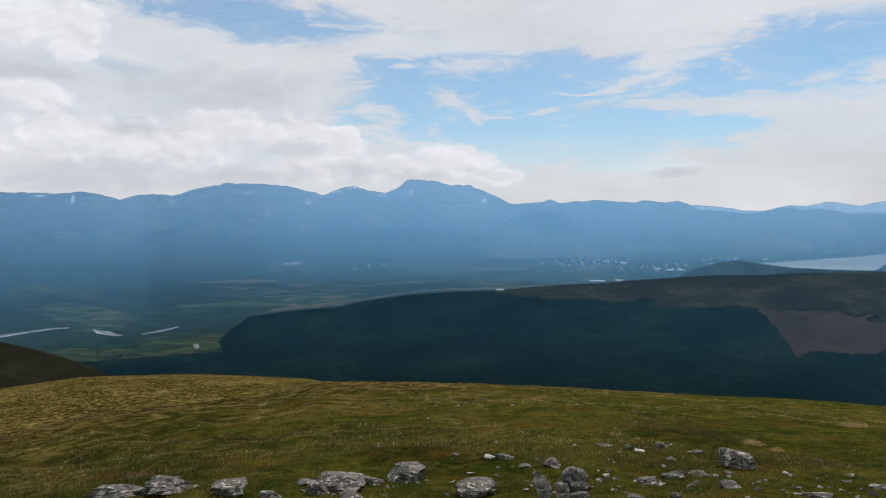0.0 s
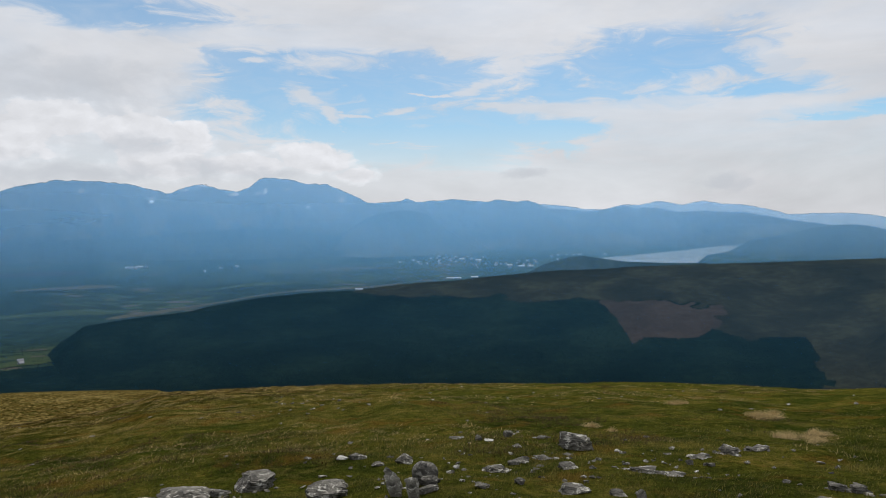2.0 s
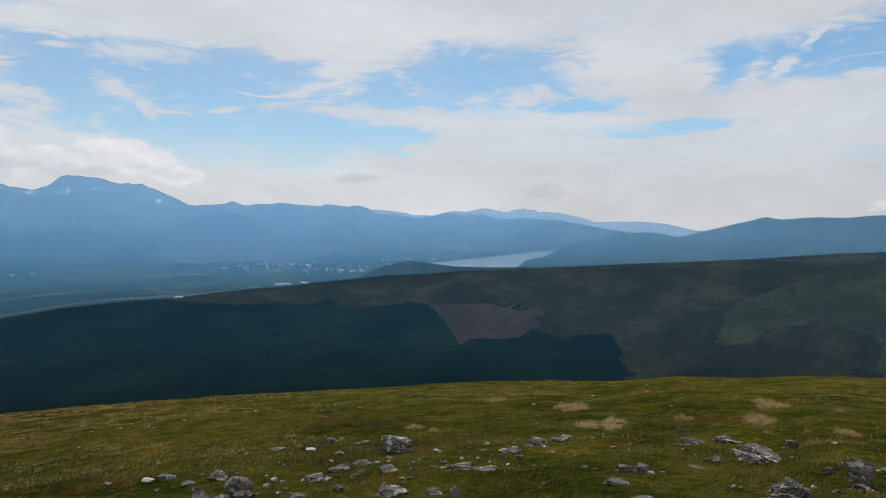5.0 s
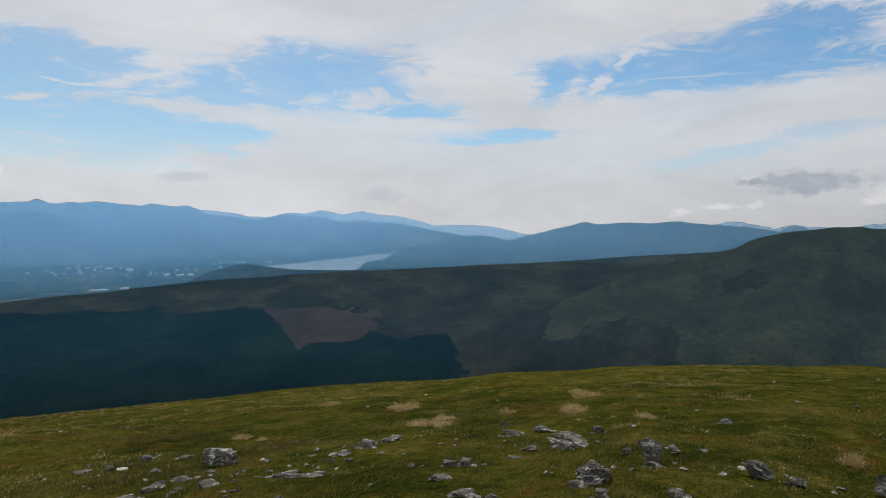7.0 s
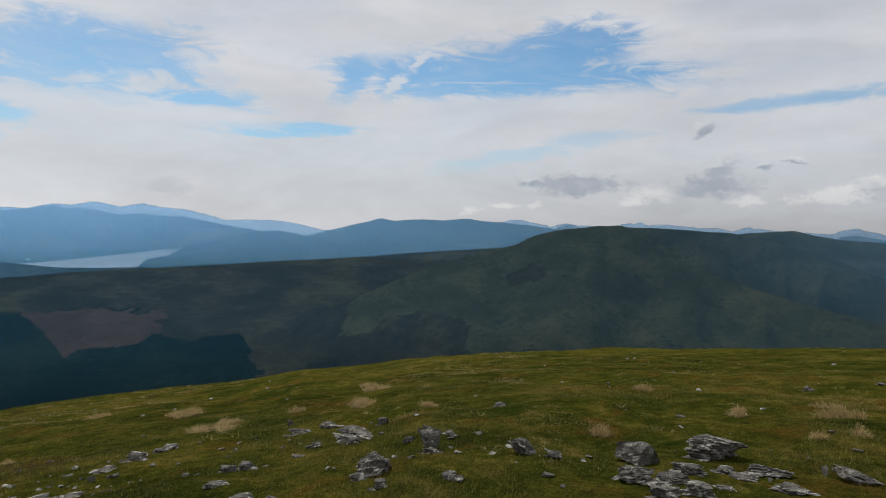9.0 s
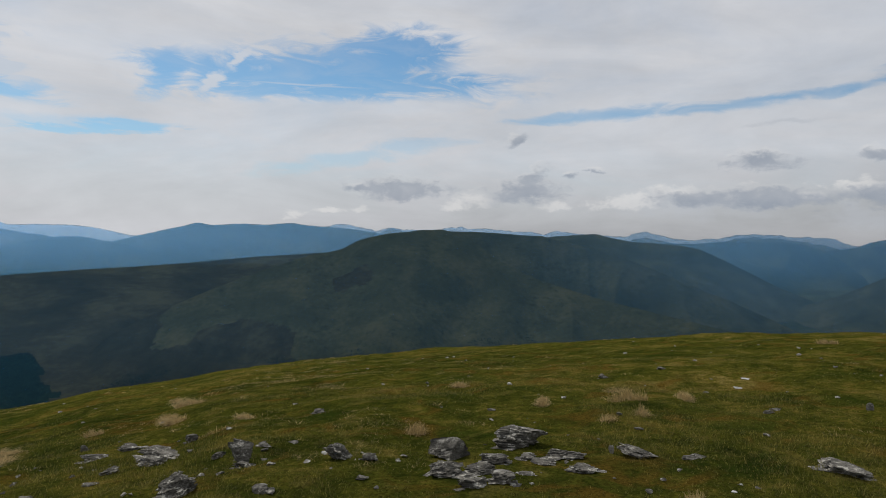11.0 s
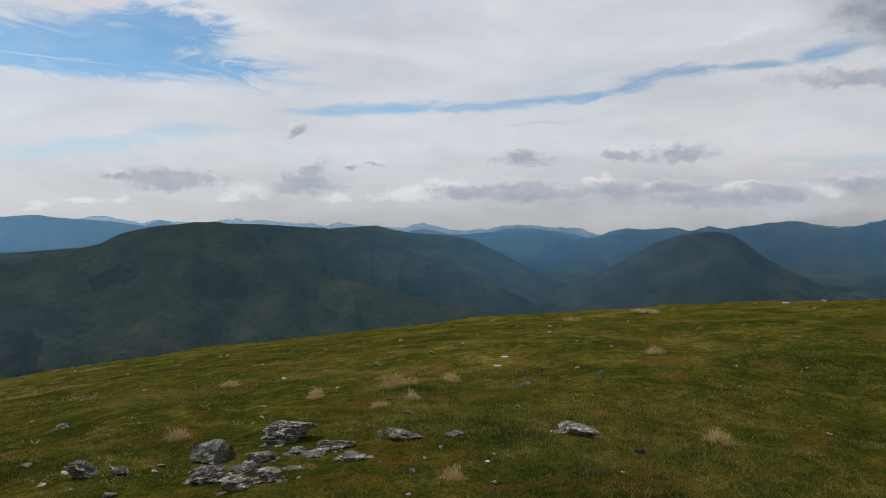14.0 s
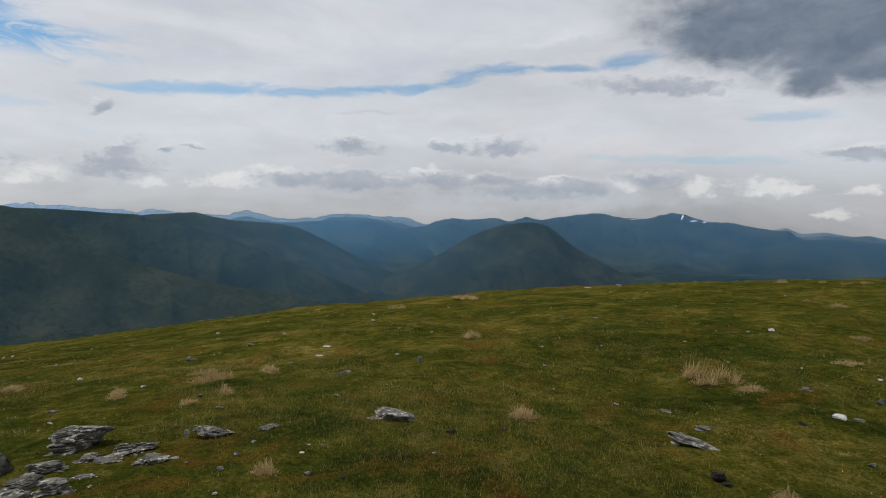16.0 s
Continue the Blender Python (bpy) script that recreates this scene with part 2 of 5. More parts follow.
def blobs(vec, spots, fray, lo, hi, edge, grow=1.6):
    """Union of ellipses, frayed by noise: 0 outside, 1 inside, with a border from lo to hi."""
    best = None
    for a, e, w, h, lean in spots:
        local = wt.mapping(vec, (a, e, 0), (0, 0, radians(lean)), (w * grow, h * grow, 1), "TEXTURE")
        g = wt.node("ShaderNodeTexGradient")
        g.gradient_type = "SPHERICAL"
        wt.put(g.inputs[0], local)
        best = g.outputs[1] if best is None else wt.math("MAXIMUM", best, g.outputs[1])
    gate = wt.math("MULTIPLY", best, 4.0, clamp=True)
    field = wt.math("ADD", best, wt.math("MULTIPLY", wt.math("MULTIPLY", wt.math("SUBTRACT", fray, 0.5), edge), gate))
    n = wt.node("ShaderNodeMapRange")
    n.interpolation_type = "SMOOTHSTEP"
    wt.put(n.inputs[0], field)
    n.inputs[1].default_value, n.inputs[2].default_value = lo, hi
    return n.outputs[0]


streaky = jitter(deg, 8, 3.0, 7.0, 2.0, 6)
ribboned = jitter(deg, 6, 2.2, 5.0, 1.3, 6)
billow = jitter(deg, 2.6, 1.5, 2.2, 1.5, 6)
frayed = jitter(deg, 2.4, 0.9, 2.8, 0.8, 6)
wisp = wt.noise(wt.mapping(deg, rot=(0, 0, radians(-9)), scale=(0.18, 0.62, 1)), 1.0, 9, 0.62, 1.0)
lump = wt.noise(wt.mapping(deg, scale=(0.34, 0.55, 1)), 1.0, 8, 0.56, 0.3)


def heaped(vec):
    """Soft round lobes with finer ones on them, as on the sunlit side of a cumulus."""
    n = wt.node("ShaderNodeTexVoronoi")
    n.feature, n.normalize = "SMOOTH_F1", True
    wt.put(n.inputs["Vector"], vec)
    n.inputs["Scale"].default_value, n.inputs["Detail"].default_value, n.inputs["Roughness"].default_value = 1.0, 2.0, 0.5
    n.inputs["Smoothness"].default_value = 0.7
    round_one = wt.math("ADD", 0.5, wt.math("MULTIPLY", wt.math("SUBTRACT", 0.28, n.outputs["Distance"]), 1.8))
    return wt.math("ADD", wt.math("MULTIPLY", round_one, 0.5), wt.math("MULTIPLY", wt.noise(vec, 1.6, 6, 0.55, 0.2), 0.5), clamp=True)


lobe_at = wt.mapping(billow, scale=(0.26, 0.42, 1))
lobe = heaped(lobe_at)
lobe_lit = heaped(wt.mapping(lobe_at, (0.10, 0.22, 0)))
curl = wt.noise(wt.mapping(deg, scale=(0.8, 1.4, 1)), 1.0, 7, 0.62, 0.4)
ragged = wt.math("ADD", 0.5, wt.math("MULTIPLY", wt.math("SUBTRACT", wt.math("ADD", wt.math("MULTIPLY", lobe, 0.4), wt.math("MULTIPLY", curl, 0.6)), 0.5), 1.5), clamp=True)
relief = wt.math("SUBTRACT", lobe, lobe_lit)
veil = wt.noise(wt.mapping(deg, rot=(0, 0, radians(-8)), scale=(0.045, 0.16, 1)), 1.0, 8, 0.62, 0.6)
sky = wt.node("ShaderNodeTexSky")
sky.sky_type = "NISHITA"
sky.sun_disc = False
sky.sun_elevation, sky.sun_rotation = radians(SUN_EL), radians(SUN_AZ)
sky.altitude, sky.air_density, sky.dust_density = 700, 1.0, 0.5
blue = wt.mix(1.0, sky.outputs[0], (0.066, 0.093, 0.103, 1), "MULTIPLY")
open_sky = blobs(streaky, BLUE, wisp, 0.08, 0.70, 2.2, 1.75)
slit = blobs(ribboned, STREAK, wisp, 0.10, 0.85, 1.7, 1.75)
faint = blobs(streaky, FAINT, wisp, 0.12, 0.85, 1.6, 1.8)
bank = blobs(ribboned, WHITE, wisp, 0.22, 0.58, 1.6)
puff = blobs(billow, PUFF, ragged, 0.22, 0.80, 1.8, 2.1)
heap = blobs(billow, CUMULUS, lobe, 0.26, 0.56, 1.2, 1.75)
grey = blobs(billow, GREY, ragged, 0.10, 0.80, 1.7, 2.1)
soft = blobs(billow, SOFT_GREY, lump, 0.08, 0.95, 1.8, 1.9)
rim = blobs(wt.mapping(billow, (0.15, -0.28, 0)), GREY, ragged, 0.20, 0.75, 1.7, 2.1)
whisp = blobs(frayed, WISPS, wisp, 0.12, 0.75, 1.9, 1.8)
dark = blobs(billow, DARK, lump, -0.02, 0.62, 0.6, 1.8)
trail = blobs(deg, TRAIL, wisp, 0.15, 0.9, 0.3)
thick = wt.math("ADD", 0.92, wt.math("MULTIPLY", wt.math("SUBTRACT", veil, 0.5), 0.6))
hole = wt.math("MULTIPLY", open_sky, wt.math("SUBTRACT", 1.32, wt.math("MULTIPLY", wisp, 0.72)), clamp=True)
hole = wt.math("MULTIPLY", hole, wt.math("SUBTRACT", 1.0, wt.math("MULTIPLY", bank, wt.math("ADD", 0.62, wt.math("MULTIPLY", wisp, 0.55)), clamp=True)))
hole = wt.math("MAXIMUM", hole, wt.math("MULTIPLY", slit, wt.math("SUBTRACT", 1.15, wt.math("MULTIPLY", wisp, 0.9))))
hole = wt.math("MAXIMUM", hole, wt.math("MULTIPLY", faint, 0.38))
thick = wt.math("MULTIPLY", thick, wt.math("SUBTRACT", 1.0, hole))
thick = wt.math("MAXIMUM", thick, wt.math("MULTIPLY", whisp, 0.8))
thick = wt.math("MAXIMUM", thick, heap)
thick = wt.math("MAXIMUM", thick, wt.math("MULTIPLY", trail, 0.45))
low = wt.ramp(wt.math("DIVIDE", el_s, 10.0, clamp=True), (0.0, 1.0), (0.42, 0.92), (0.80, 0.0))
thick = wt.math("MAXIMUM", thick, wt.math("MULTIPLY", low, wt.math("SUBTRACT", 1.0, wt.math("MULTIPLY", hole, 0.35))), clamp=True)
tone = wt.noise(wt.mapping(deg, rot=(0, 0, radians(-6)), scale=(0.06, 0.2, 1)), 1.0, 6, 0.58, 0.5)
bright = wt.math("ADD", 0.515, wt.math("ADD", wt.math("MULTIPLY", tone, 0.33), wt.math("MULTIPLY", lump, 0.07)))
east = wt.math("DIVIDE", wt.math("SUBTRACT", az_s, 20.0), 90.0, clamp=True)
bright = wt.math("SUBTRACT", bright, wt.math("MULTIPLY", east, 0.075))
near_rim = wt.math("SUBTRACT", 1.0, wt.math("DIVIDE", el_s, 7.0, clamp=True))
bright = wt.math("SUBTRACT", bright, wt.math("MULTIPLY", wt.math("MULTIPLY", east, near_rim), 0.26))
bright = wt.math("ADD", bright, wt.math("MULTIPLY", heap, wt.math("ADD", 0.075, wt.math("MULTIPLY", relief, 0.50))))
bright = wt.math("ADD", bright, wt.math("MULTIPLY", grey, wt.math("MULTIPLY", relief, 0.15)), clamp=True)
shade = wt.node("ShaderNodeCombineColor")
for i, f_c in enumerate((0.955, 0.972, 1.02)):
    wt.put(shade.inputs[i], wt.math("MULTIPLY", bright, f_c))
milky = wt.math("SUBTRACT", 0.25, wt.math("MULTIPLY", east, 0.40), clamp=True)
cloud = wt.mix(thick, wt.mix(milky, blue, (0.60, 0.72, 0.82, 1)), shade.outputs[0])
cloud = wt.mix(wt.math("MULTIPLY", soft, 0.58), cloud, (0.50, 0.53, 0.58, 1))
cloud = wt.mix(wt.math("MULTIPLY", puff, wt.math("ADD", 0.50, wt.math("MULTIPLY", relief, 0.9)), clamp=True), cloud, (0.82, 0.81, 0.80, 1))
cloud = wt.mix(wt.math("MULTIPLY", rim, 0.35), cloud, (0.78, 0.77, 0.76, 1))
cloud = wt.mix(wt.math("MULTIPLY", grey, wt.math("SUBTRACT", 0.72, wt.math("MULTIPLY", relief, 0.8)), clamp=True), cloud, (0.30, 0.345, 0.42, 1))
cloud = wt.mix(wt.math("MULTIPLY", dark, wt.math("ADD", 0.66, wt.math("MULTIPLY", lump, 0.5)), clamp=True), cloud, (0.135, 0.175, 0.235, 1))
back = wt.node("ShaderNodeBackground")
wt.put(back.inputs[0], cloud)
back.inputs[1].default_value = 1.0
wt.put(wt.node("ShaderNodeOutputWorld").inputs[0], back.outputs[0])

sun_from = Vector((math.sin(radians(SUN_AZ)) * math.cos(radians(SUN_EL)), math.cos(radians(SUN_AZ)) * math.cos(radians(SUN_EL)), math.sin(radians(SUN_EL))))
sun = new("sun", bpy.data.lights.new("sun", "SUN"))
sun.data.energy, sun.data.angle, sun.data.color = 2.5, radians(2.0), (1.0, 0.95, 0.87)
sun.matrix_world = look(sun_from * 300, (0, 0, 0))

# ======================= materials =======================


def material(name):
    m = bpy.data.materials.new(name)
    m.use_nodes = True
    t = Tree(m.node_tree)
    return m, t, m.node_tree.nodes["Principled BSDF"]


def place(t):
    return t.node("ShaderNodeTexCoord").outputs["Object"]


def bump(t, bsdf, height, strength, distance):
    b = t.node("ShaderNodeBump")
    b.inputs["Strength"].default_value, b.inputs["Distance"].default_value = strength, distance
    t.put(b.inputs["Height"], height)
    t.put(bsdf.inputs["Normal"], b.outputs[0])


def land(name, stops, big, small, rough=0.95, relief=0.0, speck=None):
    """Ground cover: a blotchy mix of the stops' colours, at two scales in metres."""
    m, t, b = material(name)
    p = place(t)
    a = t.noise(p, 1 / big, 5, 0.55, 0.5)
    c = t.noise(p, 1 / small, 6, 0.65)
    fac = t.math("ADD", t.math("MULTIPLY", a, 0.62), t.math("MULTIPLY", c, 0.38))
    col = t.ramp(fac, *stops)
    if speck:
        g = t.noise(p, 1 / speck[0], 3, 0.7)
        col = t.mix(t.ramp(g, (0.56, 0.0), (0.72, speck[2])), col, (*speck[1], 1))
    t.put(b.inputs["Base Color"], col)
    b.inputs["Roughness"].default_value = rough
    b.inputs["Specular IOR Level"].default_value = 0.0
    if relief:
        bump(t, b, c, 0.8, relief)
    return m


def turf_colour(t, p):
    """The blotchy colours of moor grass: green sward, olive, straw and heather brown on the northern fall."""
    a = t.noise(p, 0.16, 4, 0.55, 0.6)
    mid = t.noise(p, 0.9, 5, 0.6, 0.4)
    c = t.noise(p, 7.0, 6, 0.7)
    fac = t.math("ADD", t.math("MULTIPLY", a, 0.26), t.math("ADD", t.math("MULTIPLY", mid, 0.36), t.math("MULTIPLY", c, 0.38)))
    green = t.ramp(fac, (0.38, (0.018, 0.026, 0.005)), (0.46, (0.050, 0.060, 0.009)), (0.53, (0.094, 0.092, 0.014)), (0.58, (0.160, 0.128, 0.026)), (0.66, (0.29, 0.225, 0.075)))
    straw = t.ramp(fac, (0.40, (0.016, 0.011, 0.004)), (0.47, (0.058, 0.042, 0.009)), (0.53, (0.12, 0.086, 0.024)), (0.60, (0.28, 0.21, 0.085)))
    sepn = t.node("ShaderNodeSeparateXYZ")
    t.put(sepn.inputs[0], p)
    fall = t.math("ADD", t.math("MULTIPLY", sepn.outputs[0], -0.030), t.math("MULTIPLY", sepn.outputs[1], 0.020))
    brown = t.ramp(t.math("ADD", fall, t.math("MULTIPLY", a, 0.55)), (0.46, 0.0), (0.88, 0.9))
    # clumps: shade in their gaps painted dark, sunlit straw tops painted pale
    clump = t.noise(t.mapping(p, loc=(4, 1, 0)), 2.4, 4, 0.62, 0.5)
    straw = t.mix(t.ramp(clump, (0.38, 0.9), (0.48, 0.0)), straw, (0.018, 0.013, 0.005, 1))
    straw = t.mix(t.ramp(clump, (0.53, 0.0), (0.62, 0.8)), straw, (0.29, 0.22, 0.085, 1))
    green = t.mix(t.ramp(clump, (0.38, 0.38), (0.47, 0.0)), green, (0.020, 0.030, 0.006, 1))
    green = t.mix(t.ramp(clump, (0.55, 0.0), (0.66, 0.38)), green, (0.21, 0.165, 0.045, 1))
    col = t.mix(brown, green, straw)
    moss = t.noise(t.mapping(p, loc=(7, 3, 0)), 1.3, 5, 0.65, 0.8)
    col = t.mix(t.ramp(moss, (0.55, 0.0), (0.64, 0.65)), col, (0.135, 0.078, 0.016, 1))
    lush = t.noise(t.mapping(p, loc=(2, 9, 0)), 0.8, 5, 0.65, 0.8)
    return t.mix(t.ramp(lush, (0.55, 0.0), (0.64, 0.5)), col, (0.030, 0.052, 0.008, 1)), c


def turf_material():
    m, t, b = material("moor turf")
    p = place(t)
    col, c = turf_colour(t, p)
    fine_n = t.noise(p, 38.0, 5, 0.75)
    col = t.mix(t.ramp(fine_n, (0.36, 0.7), (0.57, 0.0)), col, (0.010, 0.010, 0.003, 1))
    t.put(b.inputs["Base Color"], col)
    b.inputs["Roughness"].default_value = 1.0
    b.inputs["Specular IOR Level"].default_value = 0.0
    bump(t, b, t.math("ADD", c, t.math("MULTIPLY", fine_n, 0.6)), 1.0, 0.07)
    return m


def blade_material(name, pale):
    m, t, b = material(name)
    col, c = turf_colour(t, place(t))
    island = t.node("ShaderNodeNewGeometry").outputs["Random Per Island"]
    col = t.mix(t.ramp(island, (0.0, pale[0]), (1.0, pale[1])), col, (*pale[2], 1))
    tone_b = t.math("ADD", 0.55, t.math("MULTIPLY", t.math("FRACT", t.math("MULTIPLY", island, 7.3)), 0.95))
    both = t.node("ShaderNodeCombineColor")
    for k in range(3):
        t.put(both.inputs[k], tone_b)
    col = t.mix(1.0, col, both.outputs[0], "MULTIPLY")
    t.put(b.inputs["Base Color"], col)
    b.inputs["Roughness"].default_value = 0.7
    b.inputs["Specular IOR Level"].default_value = 0.15
    through_leaf = t.node("ShaderNodeBsdfTranslucent")
    t.put(through_leaf.inputs[0], col)
    mixed = t.node("ShaderNodeMixShader")
    mixed.inputs[0].default_value = 0.45
    t.put(mixed.inputs[1], b.outputs[0])
    t.put(mixed.inputs[2], through_leaf.outputs[0])
    t.put(m.node_tree.nodes["Material Output"].inputs[0], mixed.outputs[0])
    return m


def stone_material(name, bands, lichen, dark_bits, lift):
    """Grey schist: bands of bedding, pale and black lichen, fine grain."""
    m, t, b = material(name)
    p = place(t)
    strata = t.noise(t.mapping(p, rot=(0.5, 0.3, 0.2), scale=(5, 5, 34)), 1.0, 6, 0.7, 0.8)
    a = t.noise(p, 6.0, 5, 0.6)
    g = t.noise(p, 70.0, 4, 0.7)
    body = t.math("ADD", t.math("MULTIPLY", strata, bands), t.math("MULTIPLY", a, 1 - bands))
    col = t.ramp(body, (0.38, (0.045 * lift, 0.041 * lift, 0.035 * lift)), (0.46, (0.13 * lift, 0.122 * lift, 0.104 * lift)), (0.54, (0.22 * lift, 0.206 * lift, 0.178 * lift)), (0.62, (0.36 * lift, 0.342 * lift, 0.30 * lift)))
    pale = t.noise(p, 20.0, 5, 0.65, 0.7)
    col = t.mix(t.ramp(pale, (0.55, 0.0), (0.59, lichen)), col, (0.66, 0.64, 0.57, 1))
    dark_n = t.noise(t.mapping(p, loc=(3, 5, 1)), 15.0, 5, 0.65, 0.5)
    col = t.mix(t.ramp(dark_n, (0.55, 0.0), (0.60, dark_bits)), col, (0.024, 0.024, 0.022, 1))
    t.put(b.inputs["Base Color"], t.mix(t.ramp(g, (0.3, 0.3), (0.6, 0.0)), col, (0.06, 0.06, 0.06, 1)))
    b.inputs["Roughness"].default_value = 0.9
    b.inputs["Specular IOR Level"].default_value = 0.2
    bump(t, b, t.math("ADD", strata, t.math("MULTIPLY", g, 0.3)), 0.9, 0.03)
    return m


def plain(name, colour, rough=0.9, scale=3.0, spread=0.25):
    m, t, b = material(name)
    n = t.noise(place(t), scale, 4, 0.6)
    lo = tuple(c * (1 - spread) for c in colour)
    hi = tuple(min(1, c * (1 + spread)) for c in colour)
    t.put(b.inputs["Base Color"], t.ramp(n, (0.3, lo), (0.7, hi)))
    b.inputs["Roughness"].default_value = rough
    b.inputs["Specular IOR Level"].default_value = 0.2 if rough < 0.85 else 0.0
    return m


TURF = turf_material()
STONE = stone_material("grey boulder stone", 0.3, 0.65, 0.7, 0.85)
SCHIST = stone_material("layered lichened schist", 0.55, 0.5, 0.7, 0.85)
# forest and heath: the ridge's cloud shade is mixed into these dark colours
FOREST = land("shade-darkened spruce floor", ((0.36, (0.002, 0.005, 0.005)), (0.5, (0.004, 0.009, 0.007)), (0.62, (0.009, 0.017, 0.011))), 180, 18, relief=6)
HEATH = land("shade-darkened heather moor", ((0.36, (0.010, 0.011, 0.008)), (0.5, (0.0175, 0.0175, 0.0115)), (0.62, (0.031, 0.031, 0.018))), 160, 22, relief=5)
FELLED = land("felled forest", ((0.3, (0.018, 0.014, 0.012)), (0.5, (0.031, 0.023, 0.019)), (0.7, (0.046, 0.034, 0.028))), 120, 14, relief=3)
# both hill grasses kept dark to carry the cloud shade over the middle hills
HILLSIDE = land("shade-darkened hill grass", ((0.36, (0.017, 0.020, 0.012)), (0.5, (0.024, 0.027, 0.0155)), (0.62, (0.038, 0.039, 0.021))), 110, 11, relief=3, speck=(20, (0.010, 0.014, 0.009), 0.7))
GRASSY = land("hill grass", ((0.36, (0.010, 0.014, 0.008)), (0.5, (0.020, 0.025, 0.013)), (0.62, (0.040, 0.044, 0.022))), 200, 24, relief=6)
ROCKY = land("rocky mountain", ((0.36, (0.030, 0.036, 0.026)), (0.5, (0.070, 0.074, 0.056)), (0.64, (0.13, 0.128, 0.105))), 300, 40, relief=4)
FAR_ROCK = land("distant hill rock and grass", ((0.36, (0.022, 0.028, 0.020)), (0.5, (0.045, 0.050, 0.035)), (0.64, (0.085, 0.085, 0.065))), 300, 40, relief=10)
SNOW = plain("old snow", (0.88, 0.90, 0.92), 0.6, 0.05, 0.05)


def valley_material():
    m, t, b = material("valley fields and woods")
    p = place(t)
    v = t.node("ShaderNodeTexVoronoi")
    t.put(v.inputs["Vector"], t.mapping(p, rot=(0, 0, 0.5), scale=(1 / 260, 1 / 85, 0)))
    v.inputs["Randomness"].default_value = 0.9
    seph = t.node("ShaderNodeSeparateColor")
    t.put(seph.inputs[0], v.outputs["Color"])
    fields = t.ramp(seph.outputs[0], (0.0, (0.014, 0.022, 0.013)), (0.5, (0.022, 0.034, 0.017)), (0.62, (0.036, 0.052, 0.022)), (0.85, (0.037, 0.050, 0.025)), (0.95, (0.066, 0.056, 0.037)))
    n = t.noise(p, 1 / 420, 5, 0.6, 0.7)
    woods = t.ramp(t.noise(p, 1 / 40, 4, 0.6), (0.3, (0.008, 0.016, 0.010)), (0.7, (0.018, 0.030, 0.016)))
    t.put(b.inputs["Base Color"], t.mix(t.ramp(n, (0.48, 0.0), (0.56, 1.0)), woods, fields))
    b.inputs["Roughness"].default_value = 1.0
    b.inputs["Specular IOR Level"].default_value = 0.0
    return m


VALLEY = valley_material()


def water_material(name, colour):
    m, t, b = material(name)
    b.inputs["Base Color"].default_value = (*colour, 1)
    b.inputs["Roughness"].default_value = 0.15
    b.inputs["IOR"].default_value = 1.33
    return m


# loch base colour lightened to add sky sparkle to the true reflection
WATER = water_material("sky-brightened loch water", (0.32, 0.365, 0.395))
RIVER = water_material("river water", (0.12, 0.15, 0.16))


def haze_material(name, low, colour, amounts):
    """See-through tint standing in for haze, lit by the daylight falling through it; amounts by bearing, thinning out
    upwards and towards the ground.
    """
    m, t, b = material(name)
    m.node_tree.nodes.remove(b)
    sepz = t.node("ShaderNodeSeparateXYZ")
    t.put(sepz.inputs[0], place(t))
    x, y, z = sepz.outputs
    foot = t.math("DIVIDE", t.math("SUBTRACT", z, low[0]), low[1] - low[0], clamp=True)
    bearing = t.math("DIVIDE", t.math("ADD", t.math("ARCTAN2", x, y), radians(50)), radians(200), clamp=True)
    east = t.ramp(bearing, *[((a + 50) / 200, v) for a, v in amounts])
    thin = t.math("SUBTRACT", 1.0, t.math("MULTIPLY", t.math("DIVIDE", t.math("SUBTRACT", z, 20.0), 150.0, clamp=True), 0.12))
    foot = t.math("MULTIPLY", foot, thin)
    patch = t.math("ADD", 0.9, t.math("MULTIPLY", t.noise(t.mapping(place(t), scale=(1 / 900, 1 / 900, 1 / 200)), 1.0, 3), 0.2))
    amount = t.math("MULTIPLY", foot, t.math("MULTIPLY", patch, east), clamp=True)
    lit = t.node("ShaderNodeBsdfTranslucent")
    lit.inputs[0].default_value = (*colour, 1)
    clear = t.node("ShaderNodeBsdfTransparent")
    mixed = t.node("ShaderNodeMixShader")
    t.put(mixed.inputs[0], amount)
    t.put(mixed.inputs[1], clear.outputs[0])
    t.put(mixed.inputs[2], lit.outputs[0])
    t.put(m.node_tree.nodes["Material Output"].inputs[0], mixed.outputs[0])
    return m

# ======================= ground: one sheet to the horizon =======================
az_fine = np.arange(-42, 148, 0.45)
az_rest = np.arange(148, 318, 5.0)
az_all = np.concatenate([az_fine, az_rest])
r_all = np.concatenate([[0.02, 0.4, 0.8], np.geomspace(1.2, 60, 150), np.geomspace(62, 700, 46)[0:], np.linspace(740, 4900, 60)])
AZ, RR = np.meshgrid(np.radians(az_all), r_all, indexing="ij")
GX, GY = RR * np.sin(AZ), RR * np.cos(AZ)
GZ = ground_z(GX, GY)
g_faces = grid_faces(len(az_all), len(r_all), wrap=True)
r_mid = np.tile(r_all[:-1], len(az_all))
a_mid = np.repeat(az_all, len(r_all) - 1)
ground = sheet("ground", np.stack([GX, GY, GZ], -1).reshape(-1, 3), g_faces[:, ::-1], (TURF, GRASSY, VALLEY, FOREST),
               np.where(r_mid < 300, 0, np.where((r_mid < 900) | (a_mid > 50), 1, np.where((a_mid < 20) & (r_mid < 1560), 3, 2))))
tagged(ground, "windswept summit turf falling away to a wooded valley floor", "ground", kind="structure")

# ======================= ridges and mountains =======================


CRESTS = []


